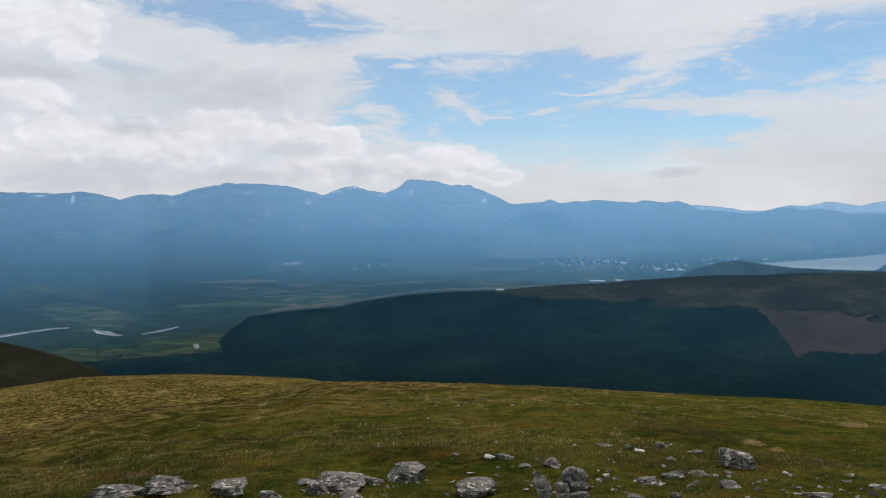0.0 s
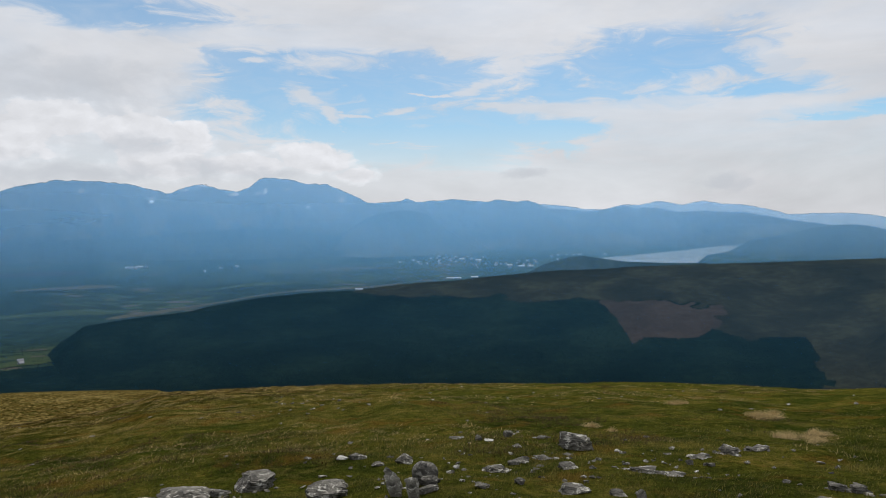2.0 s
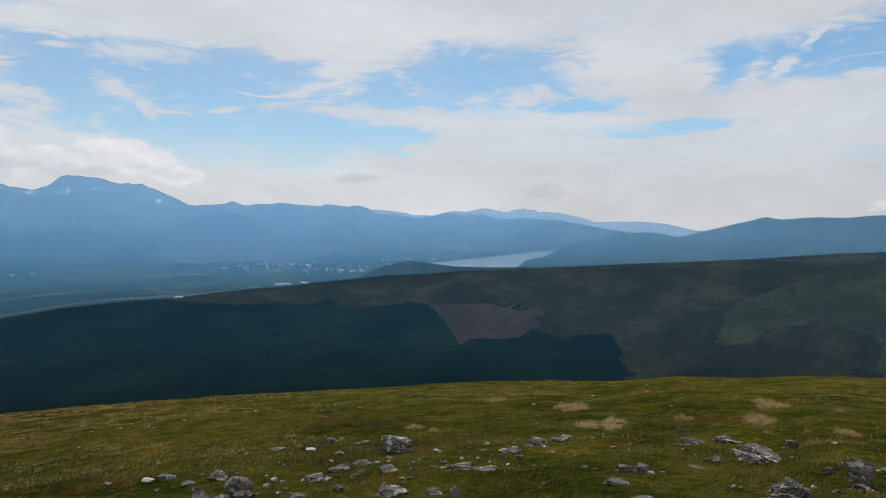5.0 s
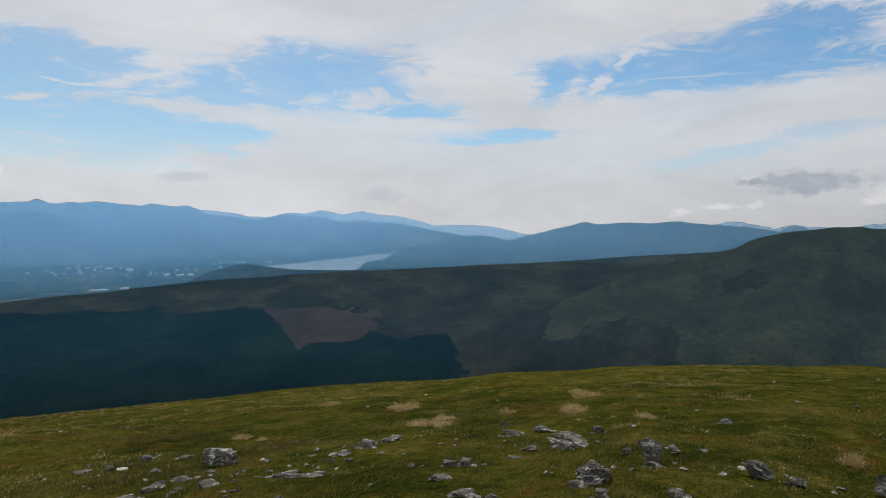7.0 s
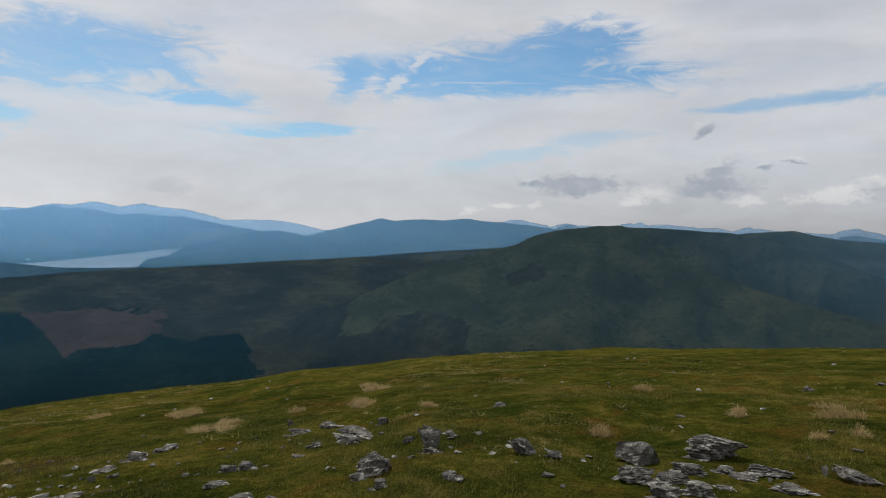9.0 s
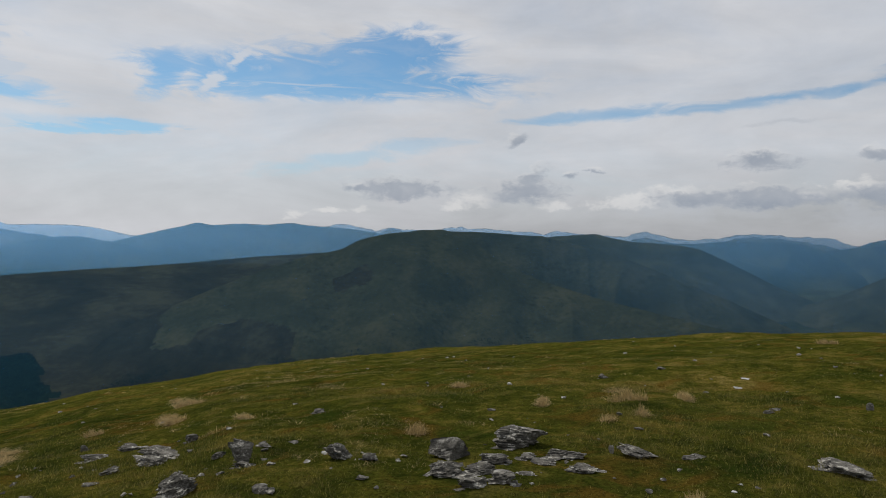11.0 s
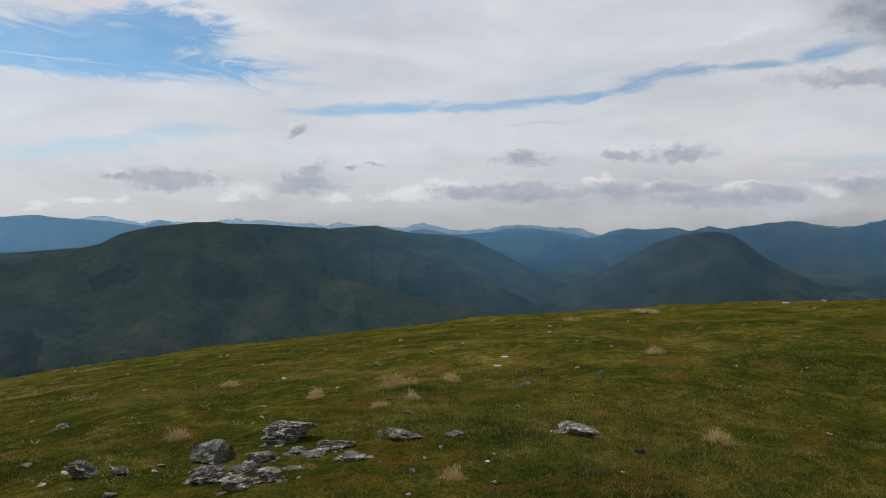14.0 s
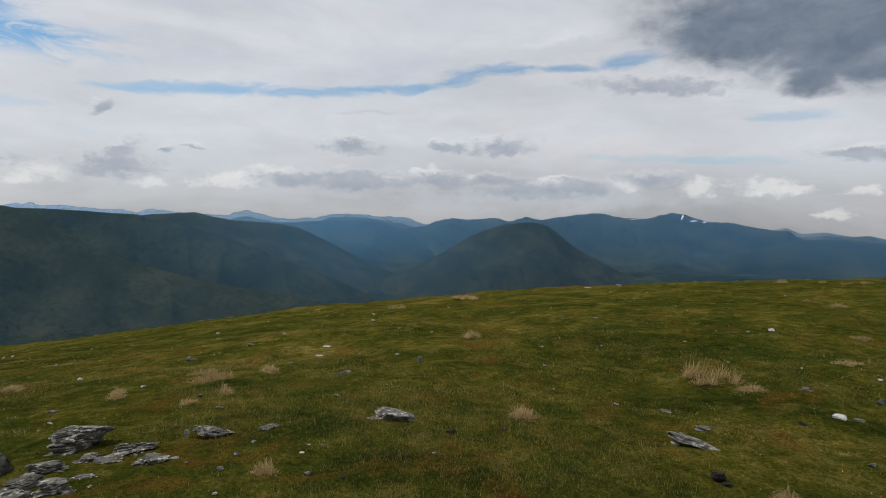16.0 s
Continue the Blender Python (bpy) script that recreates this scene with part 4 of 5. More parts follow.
for path, wid, mat, words in (
        ([(-1100, 2560), (-900, 2640), (-760, 2690)], 110, FELLED, "brown felled strip on the far valley side"),
        ([(-900, 2330), (-700, 2400), (-600, 2420)], 60, MEADOW, "pale field on the valley floor"),
        ([(-640, 1480), (-560, 1560), (-460, 1590)], 90, GREENFIELD, "green pasture by the river"),
        ([(-820, 2000), (-640, 2060), (-480, 2090)], 70, GREENFIELD, "green pasture among woods"),
        ([(-330, 2330), (-150, 2420), (40, 2440)], 60, GREENFIELD, "green pasture below the hills"),
        ([(60, 2660), (230, 2690), (420, 2650)], 60, MEADOW, "straw-coloured field near the town"),
        ([(150, 2800), (330, 2800), (520, 2740)], 50, GREENFIELD, "green field near the town")):
    ribbon("field", words, path, [wid * 0.4, wid, wid * 0.5], mat, 1.6, "field")

# the loch, flat and pale
edge = [(25.2, 2960), (26.0, 2985), (28.9, 3255), (31.7, 3600), (35.4, 4360), (37.2, 4700), (44, 4760), (40, 4300), (36, 3700), (34.0, 3250), (33.2, 2700), (25.2, 2700)]
me_v = [(r * math.sin(radians(a)), r * math.cos(radians(a)), -180.5) for a, r in edge]
loch = sheet("loch_water", me_v, [tuple(range(len(me_v)))[::-1]], (WATER,), smooth_shade=False)
tagged(loch, "pale sea loch reflecting the bright sky", "loch", kind="structure")

# snow lying in the gullies
SNOW_SPOTS = [(-31.2, 1.78, 0.35, 0.08), (-29.1, 1.52, 0.10, 0.28), (-24.9, 1.02, 0.22, 0.06), (-22.2, 1.42, 0.25, 0.08), (-16.3, 2.2, 0.16, 0.2), (-11.4, 1.72, 0.12, 0.16),
              (-11.5, 1.36, 0.14, 0.14), (-9.1, 2.28, 0.32, 0.10), (-7.7, 2.66, 0.4, 0.12), (-5.2, 2.02, 0.4, 0.08), (-3.3, 2.05, 0.18, 0.2), (-2.7, 2.25, 0.12, 0.3), (-0.9, 2.42, 0.4, 0.10),
              (0.8, 0.95, 0.12, 0.06), (3.5, 1.55, 0.2, 0.2)]


def snow_patch(grid, a0, e0, wa, we, seed):
    az, s, X, Y, Z = grid
    R = np.hypot(X, Y)
    E = np.degrees(np.arctan2(Z - EYE, R))
    front = s <= 0
    n, m = 15, 11
    verts = []
    for i in range(n):
        for j in range(m):
            u, v = (i / (n - 1) - 0.5) * 2, (j / (m - 1) - 0.5) * 2
            ang = math.atan2(v, u)
            k = 1 + 0.45 * float(fbm(ang * 1.1 + seed, seed * 2.7, 3, seed))
            q = max(abs(u), abs(v)) / max(math.hypot(u, v), 1e-6) * k
            a, e = a0 + wa * u * q + 0.5 * wa * v, e0 + we * v * q
            c = int(np.clip(np.searchsorted(az, a), 1, len(az) - 1))
            t = (a - az[c - 1]) / (az[c] - az[c - 1])
            col_e = (1 - t) * E[c - 1, front] + t * E[c, front]
            col_r = (1 - t) * R[c - 1, front] + t * R[c, front]
            col_e = np.maximum.accumulate(col_e)
            r = float(np.interp(e, col_e, col_r)) - 18
            verts.append((r * math.sin(radians(a)), r * math.cos(radians(a)), EYE + r * math.tan(radians(e))))
    return verts, grid_faces(n, m)


for i, (a0, e0, wa, we) in enumerate(SNOW_SPOTS):
    v, f_s = snow_patch(massif_grid, a0, e0, wa * 0.8 + 0.03, we * 0.9 + 0.03, 200 + i)
    tagged(sheet("snow_patch", v, f_s, (SNOW,)), "patch of old white snow in a mountain gully", "snow", "snow patches")
for a0, e0, wa, we in ((126.3, 0.82, 0.07, 0.18), (127.2, 0.52, 0.22, 0.05), (128.0, 0.44, 0.16, 0.04), (122.6, 0.55, 0.25, 0.04)):
    v, f_s = snow_patch(range_grid, a0, e0, wa, we, int(a0 * 10))
    tagged(sheet("snow_patch", v, f_s, (SNOW,)), "fleck of old white snow under a summit", "snow", "snow patches")

# houses and sheds of the town
WALL = plain("white harled wall", (0.31, 0.30, 0.29), 0.8, 0.3, 0.1)
SLATE = plain("slate roof", (0.20, 0.20, 0.22), 0.6, 0.3, 0.2)
METAL = plain("pale sheet roof", (0.40, 0.41, 0.42), 0.6, 0.2, 0.1)


def building(name, label, lx, ly, eaves, ridge, roof_mat):
    base = tagged(new(name), label, name.replace("_", " "), "buildings in the valley")
    bm = bmesh.new()
    bmesh.ops.create_cube(bm, size=1, matrix=Matrix.Translation((0, 0, eaves / 2)) @ Matrix.Diagonal((lx, ly, eaves, 1)))
    for y in (-ly / 2, ly / 2):
        vs = [bm.verts.new(p) for p in ((-lx / 2, y, eaves), (-lx / 2, 0, ridge), (lx / 2, 0, ridge), (lx / 2, y, eaves))]
    me = bpy.data.meshes.new("wall")
    bmesh.ops.delete(bm, geom=[v for v in bm.verts if not v.link_faces], context="VERTS")
    bm.to_mesh(me)
    bm.free()
    me.materials.append(WALL)
    w = new("wall", me)
    w.parent = base
    o = 0.6
    rv = [(-lx / 2 - o, -ly / 2 - o, eaves - 0.3), (lx / 2 + o, -ly / 2 - o, eaves - 0.3), (lx / 2 + o, ly / 2 + o, eaves - 0.3), (-lx / 2 - o, ly / 2 + o, eaves - 0.3), (-lx / 2 - o, 0, ridge), (lx / 2 + o, 0, ridge)]
    sheet("roof", rv, [(0, 1, 5, 4), (2, 3, 4, 5), (1, 2, 5), (3, 0, 4), (3, 2, 1, 0)], (roof_mat,), smooth_shade=False, parent=base)
    return base


house = building("house", "white-walled slate-roofed house in the valley town", 11, 7, 4.5, 7.5, SLATE)
shed = building("shed", "long pale industrial shed in the valley", 26, 14, 5, 7, METAL)
rng = np.random.default_rng(5)
spots = []
for cx, cy, sx, sy, n in ((722, 2930, 90, 60, 16), (825, 2660, 110, 50, 20), (640, 2820, 120, 70, 14), (-633, 2800, 22, 30, 7), (-260, 2760, 160, 60, 3), (1250, 2960, 90, 40, 6), (-600, 1520, 30, 20, 2)):
    spots += [(cx + rng.normal() * sx, cy + rng.normal() * sy) for _ in range(n)]
first = True
for x, y in spots:
    m = Matrix.Translation((x, y, float(ground_z(x, y)) - 0.4)) @ Matrix.Rotation(rng.uniform(0, 3.1), 4, "Z")
    if first:
        house.matrix_basis = m
        first = False
    else:
        copy_thing(house, m)
first = True
for x, y in ((548, 2405), (575, 2402), (640, 2399), (199, 2300), (880, 2560), (915, 2549), (842, 2600), (-655, 2795), (-620, 2812), (700, 2840), (760, 2780)):
    m = Matrix.Translation((x, y, float(ground_z(x, y)) - 0.4)) @ Matrix.Rotation(rng.uniform(-0.5, 0.5), 4, "Z")
    if first:
        shed.matrix_basis = m
        first = False
    else:
        copy_thing(shed, m)

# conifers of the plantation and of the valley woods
# darker than spruce itself: the cloud shade on the plantation is in this colour
NEEDLES = plain("shade-darkened spruce needles", (0.007, 0.014, 0.010), 0.9, 0.008, 0.5)


def conifers(name, label, pts, heights, seed):
    r = np.random.default_rng(seed)
    n, sides = len(pts), 5
    ang = np.arange(sides) / sides * 2 * np.pi
    rad = heights * r.uniform(0.18, 0.26, n)
    ring = np.stack([pts[:, None, 0] + rad[:, None] * np.cos(ang + r.uniform(0, 6, n)[:, None]), pts[:, None, 1] + rad[:, None] * np.sin(ang), np.repeat(pts[:, None, 2] + heights[:, None] * 0.06, sides, 1)], -1)
    tip = np.stack([pts[:, 0], pts[:, 1], pts[:, 2] + heights], -1)[:, None]
    verts = np.concatenate([ring, tip], 1).reshape(-1, 3)
    base = (np.arange(n) * (sides + 1))[:, None]
    tris = np.stack([np.stack([base[:, 0] + k, base[:, 0] + (k + 1) % sides, base[:, 0] + sides], -1) for k in range(sides)], 1).reshape(-1, 3)
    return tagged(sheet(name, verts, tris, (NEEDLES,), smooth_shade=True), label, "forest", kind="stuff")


f_az, f_s, FX, FY, FZ = forest_grid
mid_a, mid_s = np.meshgrid(f_az[:-1], f_s[:-1], indexing="ij")
slots = forest_cover(mid_a.ravel(), mid_s.ravel(), FX[:-1, :-1].ravel(), FY[:-1, :-1].ravel(), FZ[:-1, :-1].ravel()).reshape(mid_a.shape)
rng = np.random.default_rng(8)
ii, jj = np.nonzero((slots == 0) & (mid_s < 0.1))
area = np.hypot(FX[1:, 1:] - FX[:-1, :-1], FY[1:, 1:] - FY[:-1, :-1])[ii, jj] * 3
pick = rng.choice(len(ii), 60000, p=area / area.sum())
u, v = rng.random(60000)[:, None], rng.random(60000)[:, None]
G = np.stack([FX, FY, FZ], -1)
i, j = ii[pick], jj[pick]
pts = (G[i, j] * (1 - u) + G[i + 1, j] * u) * (1 - v) + (G[i, j + 1] * (1 - u) + G[i + 1, j + 1] * u) * v
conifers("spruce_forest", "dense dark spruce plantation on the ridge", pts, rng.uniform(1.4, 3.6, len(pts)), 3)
a = np.radians(rng.uniform(-40, 24, 30000))
d = rng.uniform(1250, 2900, 30000)
x, y = d * np.sin(a), d * np.cos(a)
keep = fbm(x / 210, y / 120, 4, 55) > 0.10
x, y = x[keep], y[keep]
conifers("valley_woods", "scattered woods and shelter belts on the valley floor", np.stack([x, y, ground_z(x, y)], -1), rng.uniform(2.2, 4.8, len(x)), 4)

# dark thickets low on the broad hill
b_az, b_s, BX, BY, BZ = broad_grid
rng = np.random.default_rng(14)
steep = np.degrees(np.arctan2(BZ - EYE, np.hypot(BX, BY)))
wooded = np.interp(b_az, [44, 52, 60, 72, 84], [-11.6, -11.1, -10.4, -9.4, -8.2])[:, None]
ii, jj = np.nonzero((steep < wooded) & (steep > wooded - 1.6) & (b_s[None, :] < -0.02) & (fbm(BX / 38, BY / 38, 3, 85) > 0.22) & (b_az[:, None] < 84) & (b_az[:, None] > 45))
pick = rng.choice(len(ii), 2600)
pts = np.stack([BX[ii[pick], jj[pick]], BY[ii[pick], jj[pick]], BZ[ii[pick], jj[pick]]], -1) + rng.normal(size=(2600, 3)) * (3, 3, 0)
conifers("hillside_thicket", "dark scattered trees low on the grassy hill", pts, rng.uniform(1.5, 3.6, len(pts)), 6)

# ======================= stones on the summit =======================


def fragment(r, seed, kind, worn, level, axis):
    """One piece of stone, about one unit in size: a squarish body cut by random planes, split along its bedding, roughened."""
    bm = bmesh.new()
    bmesh.ops.create_icosphere(bm, subdivisions=level, radius=1.0)
    co = np.array([v.co for v in bm.verts])
    tri = np.array([[v.index for v in f.verts] for f in bm.faces])
    bm.free()
    if kind != "round":
        co /= ((np.abs(co) ** 5).sum(1) ** 0.2)[:, None]
    planes = 11 if kind != "round" else 6
    for k in range(planes):
        n = r.normal(size=3)
        if kind == "slab":
            n[2] *= 0.6
        n /= np.linalg.norm(n)
        cut = (r.uniform(0.48, 0.78) if k < 6 else r.uniform(0.8, 1.05)) if kind != "round" else r.uniform(0.82, 0.95)
        over = co @ n - cut
        co -= np.where(over > 0, over, 0)[:, None] * n
    if kind != "round":
        layer = co @ axis * (7.0 if kind == "slab" else 5.0) + 0.8 * fbm(co[:, 0] * 1.7 + seed, co[:, 1] * 1.7, 3, seed) + r.uniform(0, 6)
        bed, part_of = np.floor(layer), layer % 1.0
        out = lattice(bed.astype(np.int64), (np.arctan2(co[:, 1], co[:, 0]) * 2.2).astype(np.int64), seed)
        crack = np.exp(-((part_of - 0.05) / 0.10) ** 2) + np.exp(-((part_of - 0.98) / 0.08) ** 2)
        flat = co - np.outer(co @ axis, axis)
        co = co + flat * worn * (0.21 * out - 0.17 * crack)[:, None]
    rough = fbm(co[:, 0] * 3.5 + seed * 1.7, co[:, 1] * 3.5 + co[:, 2] * 3.1, 5, seed + 9, 0.62)
    co *= (1 + (0.022 + 0.03 * worn if kind != "round" else 0.03) * rough)[:, None]
    return co, tri


def rock_mesh(w, d, h, seed, kind, mat, worn=1.0):
    """A weathered stone; the large split ones are several jumbled fragments of one bed."""
    r = np.random.default_rng(seed)
    axis = np.array(Matrix.Rotation(r.uniform(0.1, 0.55), 3, "X") @ Matrix.Rotation(r.uniform(-0.5, 0.5), 3, "Y"))[2]
    level = 5 if w > 0.25 else (4 if w > 0.08 else 3)
    pieces = 1
    if worn > 0.9 and kind != "lean":
        pieces = 5 if w > 0.22 else (3 if w > 0.12 else 1)
    cos, tris, off = [], [], 0
    for k in range(pieces):
        c, t_f = fragment(r, seed + 40 * k, kind, worn, level if pieces == 1 else max(3, level - (k > 1)), axis)
        if k:
            size = r.uniform(0.32, 0.68)
            turn = np.array(Matrix.Rotation(r.uniform(-0.3, 0.3), 3, "Y") @ Matrix.Rotation(r.uniform(0, 6), 3, "Z"))
            side = 1 if k % 2 else -1
            c = (c * np.array([size * 1.15, size * 0.9, size * r.uniform(0.35, 0.75)])) @ turn.T
            c += np.array([side * r.uniform(0.5, 0.9), r.uniform(-0.7, 0.5), -1 + size * r.uniform(0.45, 0.8)])
        elif pieces > 1:
            c *= np.array([0.92, 0.9, 1.0])
        cos.append(c)
        tris.append(t_f + off)
        off += len(c)
    co, tri = np.concatenate(cos), np.concatenate(tris)
    lo, hi = co.min(0), co.max(0)
    co = (co - (lo + hi) / 2) / (hi - lo)
    co = co * np.array([w, d, h])
    if kind == "lean":
        co = co @ np.array(Matrix.Rotation(radians(24), 3, "Y")).T
        co[:, 2] *= h / (co[:, 2].max() - co[:, 2].min())
    co[:, 2] += -co[:, 2].min()
    me = bpy.data.meshes.new("stone")
    me.from_pydata(co, [], tri)
    me.polygons.foreach_set("use_smooth", np.zeros(len(me.polygons), bool))
    me.materials.append(mat)
    return me


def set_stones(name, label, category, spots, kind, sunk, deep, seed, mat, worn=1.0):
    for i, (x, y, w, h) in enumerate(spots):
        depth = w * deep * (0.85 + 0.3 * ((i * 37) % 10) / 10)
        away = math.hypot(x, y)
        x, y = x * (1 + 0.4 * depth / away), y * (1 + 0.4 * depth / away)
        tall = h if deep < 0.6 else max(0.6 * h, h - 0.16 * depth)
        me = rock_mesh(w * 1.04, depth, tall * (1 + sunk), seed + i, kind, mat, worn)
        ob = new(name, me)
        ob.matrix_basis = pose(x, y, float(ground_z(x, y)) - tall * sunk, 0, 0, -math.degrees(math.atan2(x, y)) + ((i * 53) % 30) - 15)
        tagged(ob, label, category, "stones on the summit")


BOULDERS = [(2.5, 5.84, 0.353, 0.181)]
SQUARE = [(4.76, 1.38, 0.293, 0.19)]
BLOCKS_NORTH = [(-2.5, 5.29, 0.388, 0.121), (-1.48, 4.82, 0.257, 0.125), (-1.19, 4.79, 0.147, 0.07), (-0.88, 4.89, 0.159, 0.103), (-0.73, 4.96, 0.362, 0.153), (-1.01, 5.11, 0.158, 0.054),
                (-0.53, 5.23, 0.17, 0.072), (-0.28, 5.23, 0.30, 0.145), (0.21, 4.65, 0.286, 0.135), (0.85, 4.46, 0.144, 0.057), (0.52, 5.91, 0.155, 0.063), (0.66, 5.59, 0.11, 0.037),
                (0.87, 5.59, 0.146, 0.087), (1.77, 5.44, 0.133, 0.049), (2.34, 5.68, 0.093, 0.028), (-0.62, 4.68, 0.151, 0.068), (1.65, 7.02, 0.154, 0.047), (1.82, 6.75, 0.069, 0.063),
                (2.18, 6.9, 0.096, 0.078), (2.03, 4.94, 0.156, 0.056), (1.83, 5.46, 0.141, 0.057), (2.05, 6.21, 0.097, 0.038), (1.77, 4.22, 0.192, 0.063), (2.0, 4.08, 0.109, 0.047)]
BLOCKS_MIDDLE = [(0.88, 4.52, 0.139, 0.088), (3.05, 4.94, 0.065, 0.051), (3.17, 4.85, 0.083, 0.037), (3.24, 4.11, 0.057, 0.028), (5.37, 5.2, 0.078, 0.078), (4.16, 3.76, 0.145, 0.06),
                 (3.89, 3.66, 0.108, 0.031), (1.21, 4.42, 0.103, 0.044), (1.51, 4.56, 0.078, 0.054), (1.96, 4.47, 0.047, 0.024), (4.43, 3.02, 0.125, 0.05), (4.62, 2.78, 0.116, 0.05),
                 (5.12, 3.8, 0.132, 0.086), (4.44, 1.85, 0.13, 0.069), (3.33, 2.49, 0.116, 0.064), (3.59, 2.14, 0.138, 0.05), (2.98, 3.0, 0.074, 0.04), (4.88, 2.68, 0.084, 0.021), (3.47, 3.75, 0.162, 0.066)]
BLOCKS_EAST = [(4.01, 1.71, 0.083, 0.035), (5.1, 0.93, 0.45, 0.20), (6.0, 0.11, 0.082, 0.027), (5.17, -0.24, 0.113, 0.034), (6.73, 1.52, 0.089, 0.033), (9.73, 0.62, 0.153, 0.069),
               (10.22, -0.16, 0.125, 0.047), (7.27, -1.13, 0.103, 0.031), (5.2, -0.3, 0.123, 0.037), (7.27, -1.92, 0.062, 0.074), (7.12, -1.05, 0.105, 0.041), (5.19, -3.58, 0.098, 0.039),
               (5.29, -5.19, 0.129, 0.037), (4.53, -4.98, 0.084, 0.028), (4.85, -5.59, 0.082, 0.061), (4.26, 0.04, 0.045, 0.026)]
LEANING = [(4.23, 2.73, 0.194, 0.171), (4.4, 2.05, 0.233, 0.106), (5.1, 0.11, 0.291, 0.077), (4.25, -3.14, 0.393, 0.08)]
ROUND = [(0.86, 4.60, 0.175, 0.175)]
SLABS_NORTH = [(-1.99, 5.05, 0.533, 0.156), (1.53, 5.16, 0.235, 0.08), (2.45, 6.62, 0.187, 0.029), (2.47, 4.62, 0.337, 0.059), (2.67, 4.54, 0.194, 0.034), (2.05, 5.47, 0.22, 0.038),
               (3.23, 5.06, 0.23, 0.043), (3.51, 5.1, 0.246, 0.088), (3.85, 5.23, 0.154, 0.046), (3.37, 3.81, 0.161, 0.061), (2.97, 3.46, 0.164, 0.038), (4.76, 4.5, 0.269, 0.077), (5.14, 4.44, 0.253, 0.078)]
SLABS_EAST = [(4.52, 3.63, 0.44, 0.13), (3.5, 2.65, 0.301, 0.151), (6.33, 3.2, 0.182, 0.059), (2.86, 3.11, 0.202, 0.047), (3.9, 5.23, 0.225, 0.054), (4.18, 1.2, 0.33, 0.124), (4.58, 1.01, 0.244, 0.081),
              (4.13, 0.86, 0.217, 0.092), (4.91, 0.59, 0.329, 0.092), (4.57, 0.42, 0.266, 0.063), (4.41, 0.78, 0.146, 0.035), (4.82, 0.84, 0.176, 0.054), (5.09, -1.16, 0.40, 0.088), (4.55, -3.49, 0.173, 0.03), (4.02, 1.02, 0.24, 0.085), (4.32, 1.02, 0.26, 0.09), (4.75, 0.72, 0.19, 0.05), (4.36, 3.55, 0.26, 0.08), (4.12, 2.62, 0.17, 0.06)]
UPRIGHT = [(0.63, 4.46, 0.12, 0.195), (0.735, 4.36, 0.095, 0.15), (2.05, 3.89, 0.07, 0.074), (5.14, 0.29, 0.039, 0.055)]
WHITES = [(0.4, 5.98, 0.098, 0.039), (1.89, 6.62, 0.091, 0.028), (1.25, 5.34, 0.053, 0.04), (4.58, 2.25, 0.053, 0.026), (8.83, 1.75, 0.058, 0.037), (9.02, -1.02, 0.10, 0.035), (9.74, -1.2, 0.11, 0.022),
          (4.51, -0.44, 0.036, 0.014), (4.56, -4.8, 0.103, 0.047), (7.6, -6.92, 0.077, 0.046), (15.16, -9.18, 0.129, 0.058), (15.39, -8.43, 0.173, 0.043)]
PALESTONE = stone_material("pale lichened stone", 0.3, 0.8, 0.4, 1.35)
DARKSTONE = stone_material("dark mossy boulder stone", 0.4, 0.3, 0.9, 0.65)
QUARTZ = plain("white quartz", (0.42, 0.41, 0.38), 0.8, 30, 0.3)
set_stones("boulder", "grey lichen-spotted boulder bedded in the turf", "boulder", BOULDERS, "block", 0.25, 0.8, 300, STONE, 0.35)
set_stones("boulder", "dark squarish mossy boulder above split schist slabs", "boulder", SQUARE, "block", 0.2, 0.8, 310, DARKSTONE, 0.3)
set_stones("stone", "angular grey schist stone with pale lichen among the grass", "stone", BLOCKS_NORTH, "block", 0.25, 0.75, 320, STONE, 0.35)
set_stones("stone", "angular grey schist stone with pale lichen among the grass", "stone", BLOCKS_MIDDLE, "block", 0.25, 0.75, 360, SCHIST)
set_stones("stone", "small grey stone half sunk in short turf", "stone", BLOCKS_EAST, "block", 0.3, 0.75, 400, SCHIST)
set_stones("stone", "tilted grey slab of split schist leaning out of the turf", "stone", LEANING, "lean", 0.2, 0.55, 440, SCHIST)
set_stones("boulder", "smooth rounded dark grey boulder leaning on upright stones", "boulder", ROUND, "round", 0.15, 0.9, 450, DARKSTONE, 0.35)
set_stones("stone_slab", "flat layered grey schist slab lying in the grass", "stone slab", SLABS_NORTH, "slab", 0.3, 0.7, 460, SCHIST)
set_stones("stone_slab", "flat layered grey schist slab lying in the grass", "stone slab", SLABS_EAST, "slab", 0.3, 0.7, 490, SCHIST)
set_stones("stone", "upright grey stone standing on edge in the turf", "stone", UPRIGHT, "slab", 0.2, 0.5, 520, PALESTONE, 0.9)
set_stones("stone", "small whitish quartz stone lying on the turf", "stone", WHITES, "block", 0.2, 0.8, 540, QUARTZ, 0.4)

# loose chips round the outcrops
rng = np.random.default_rng(12)
chip_v, chip_f = [], []
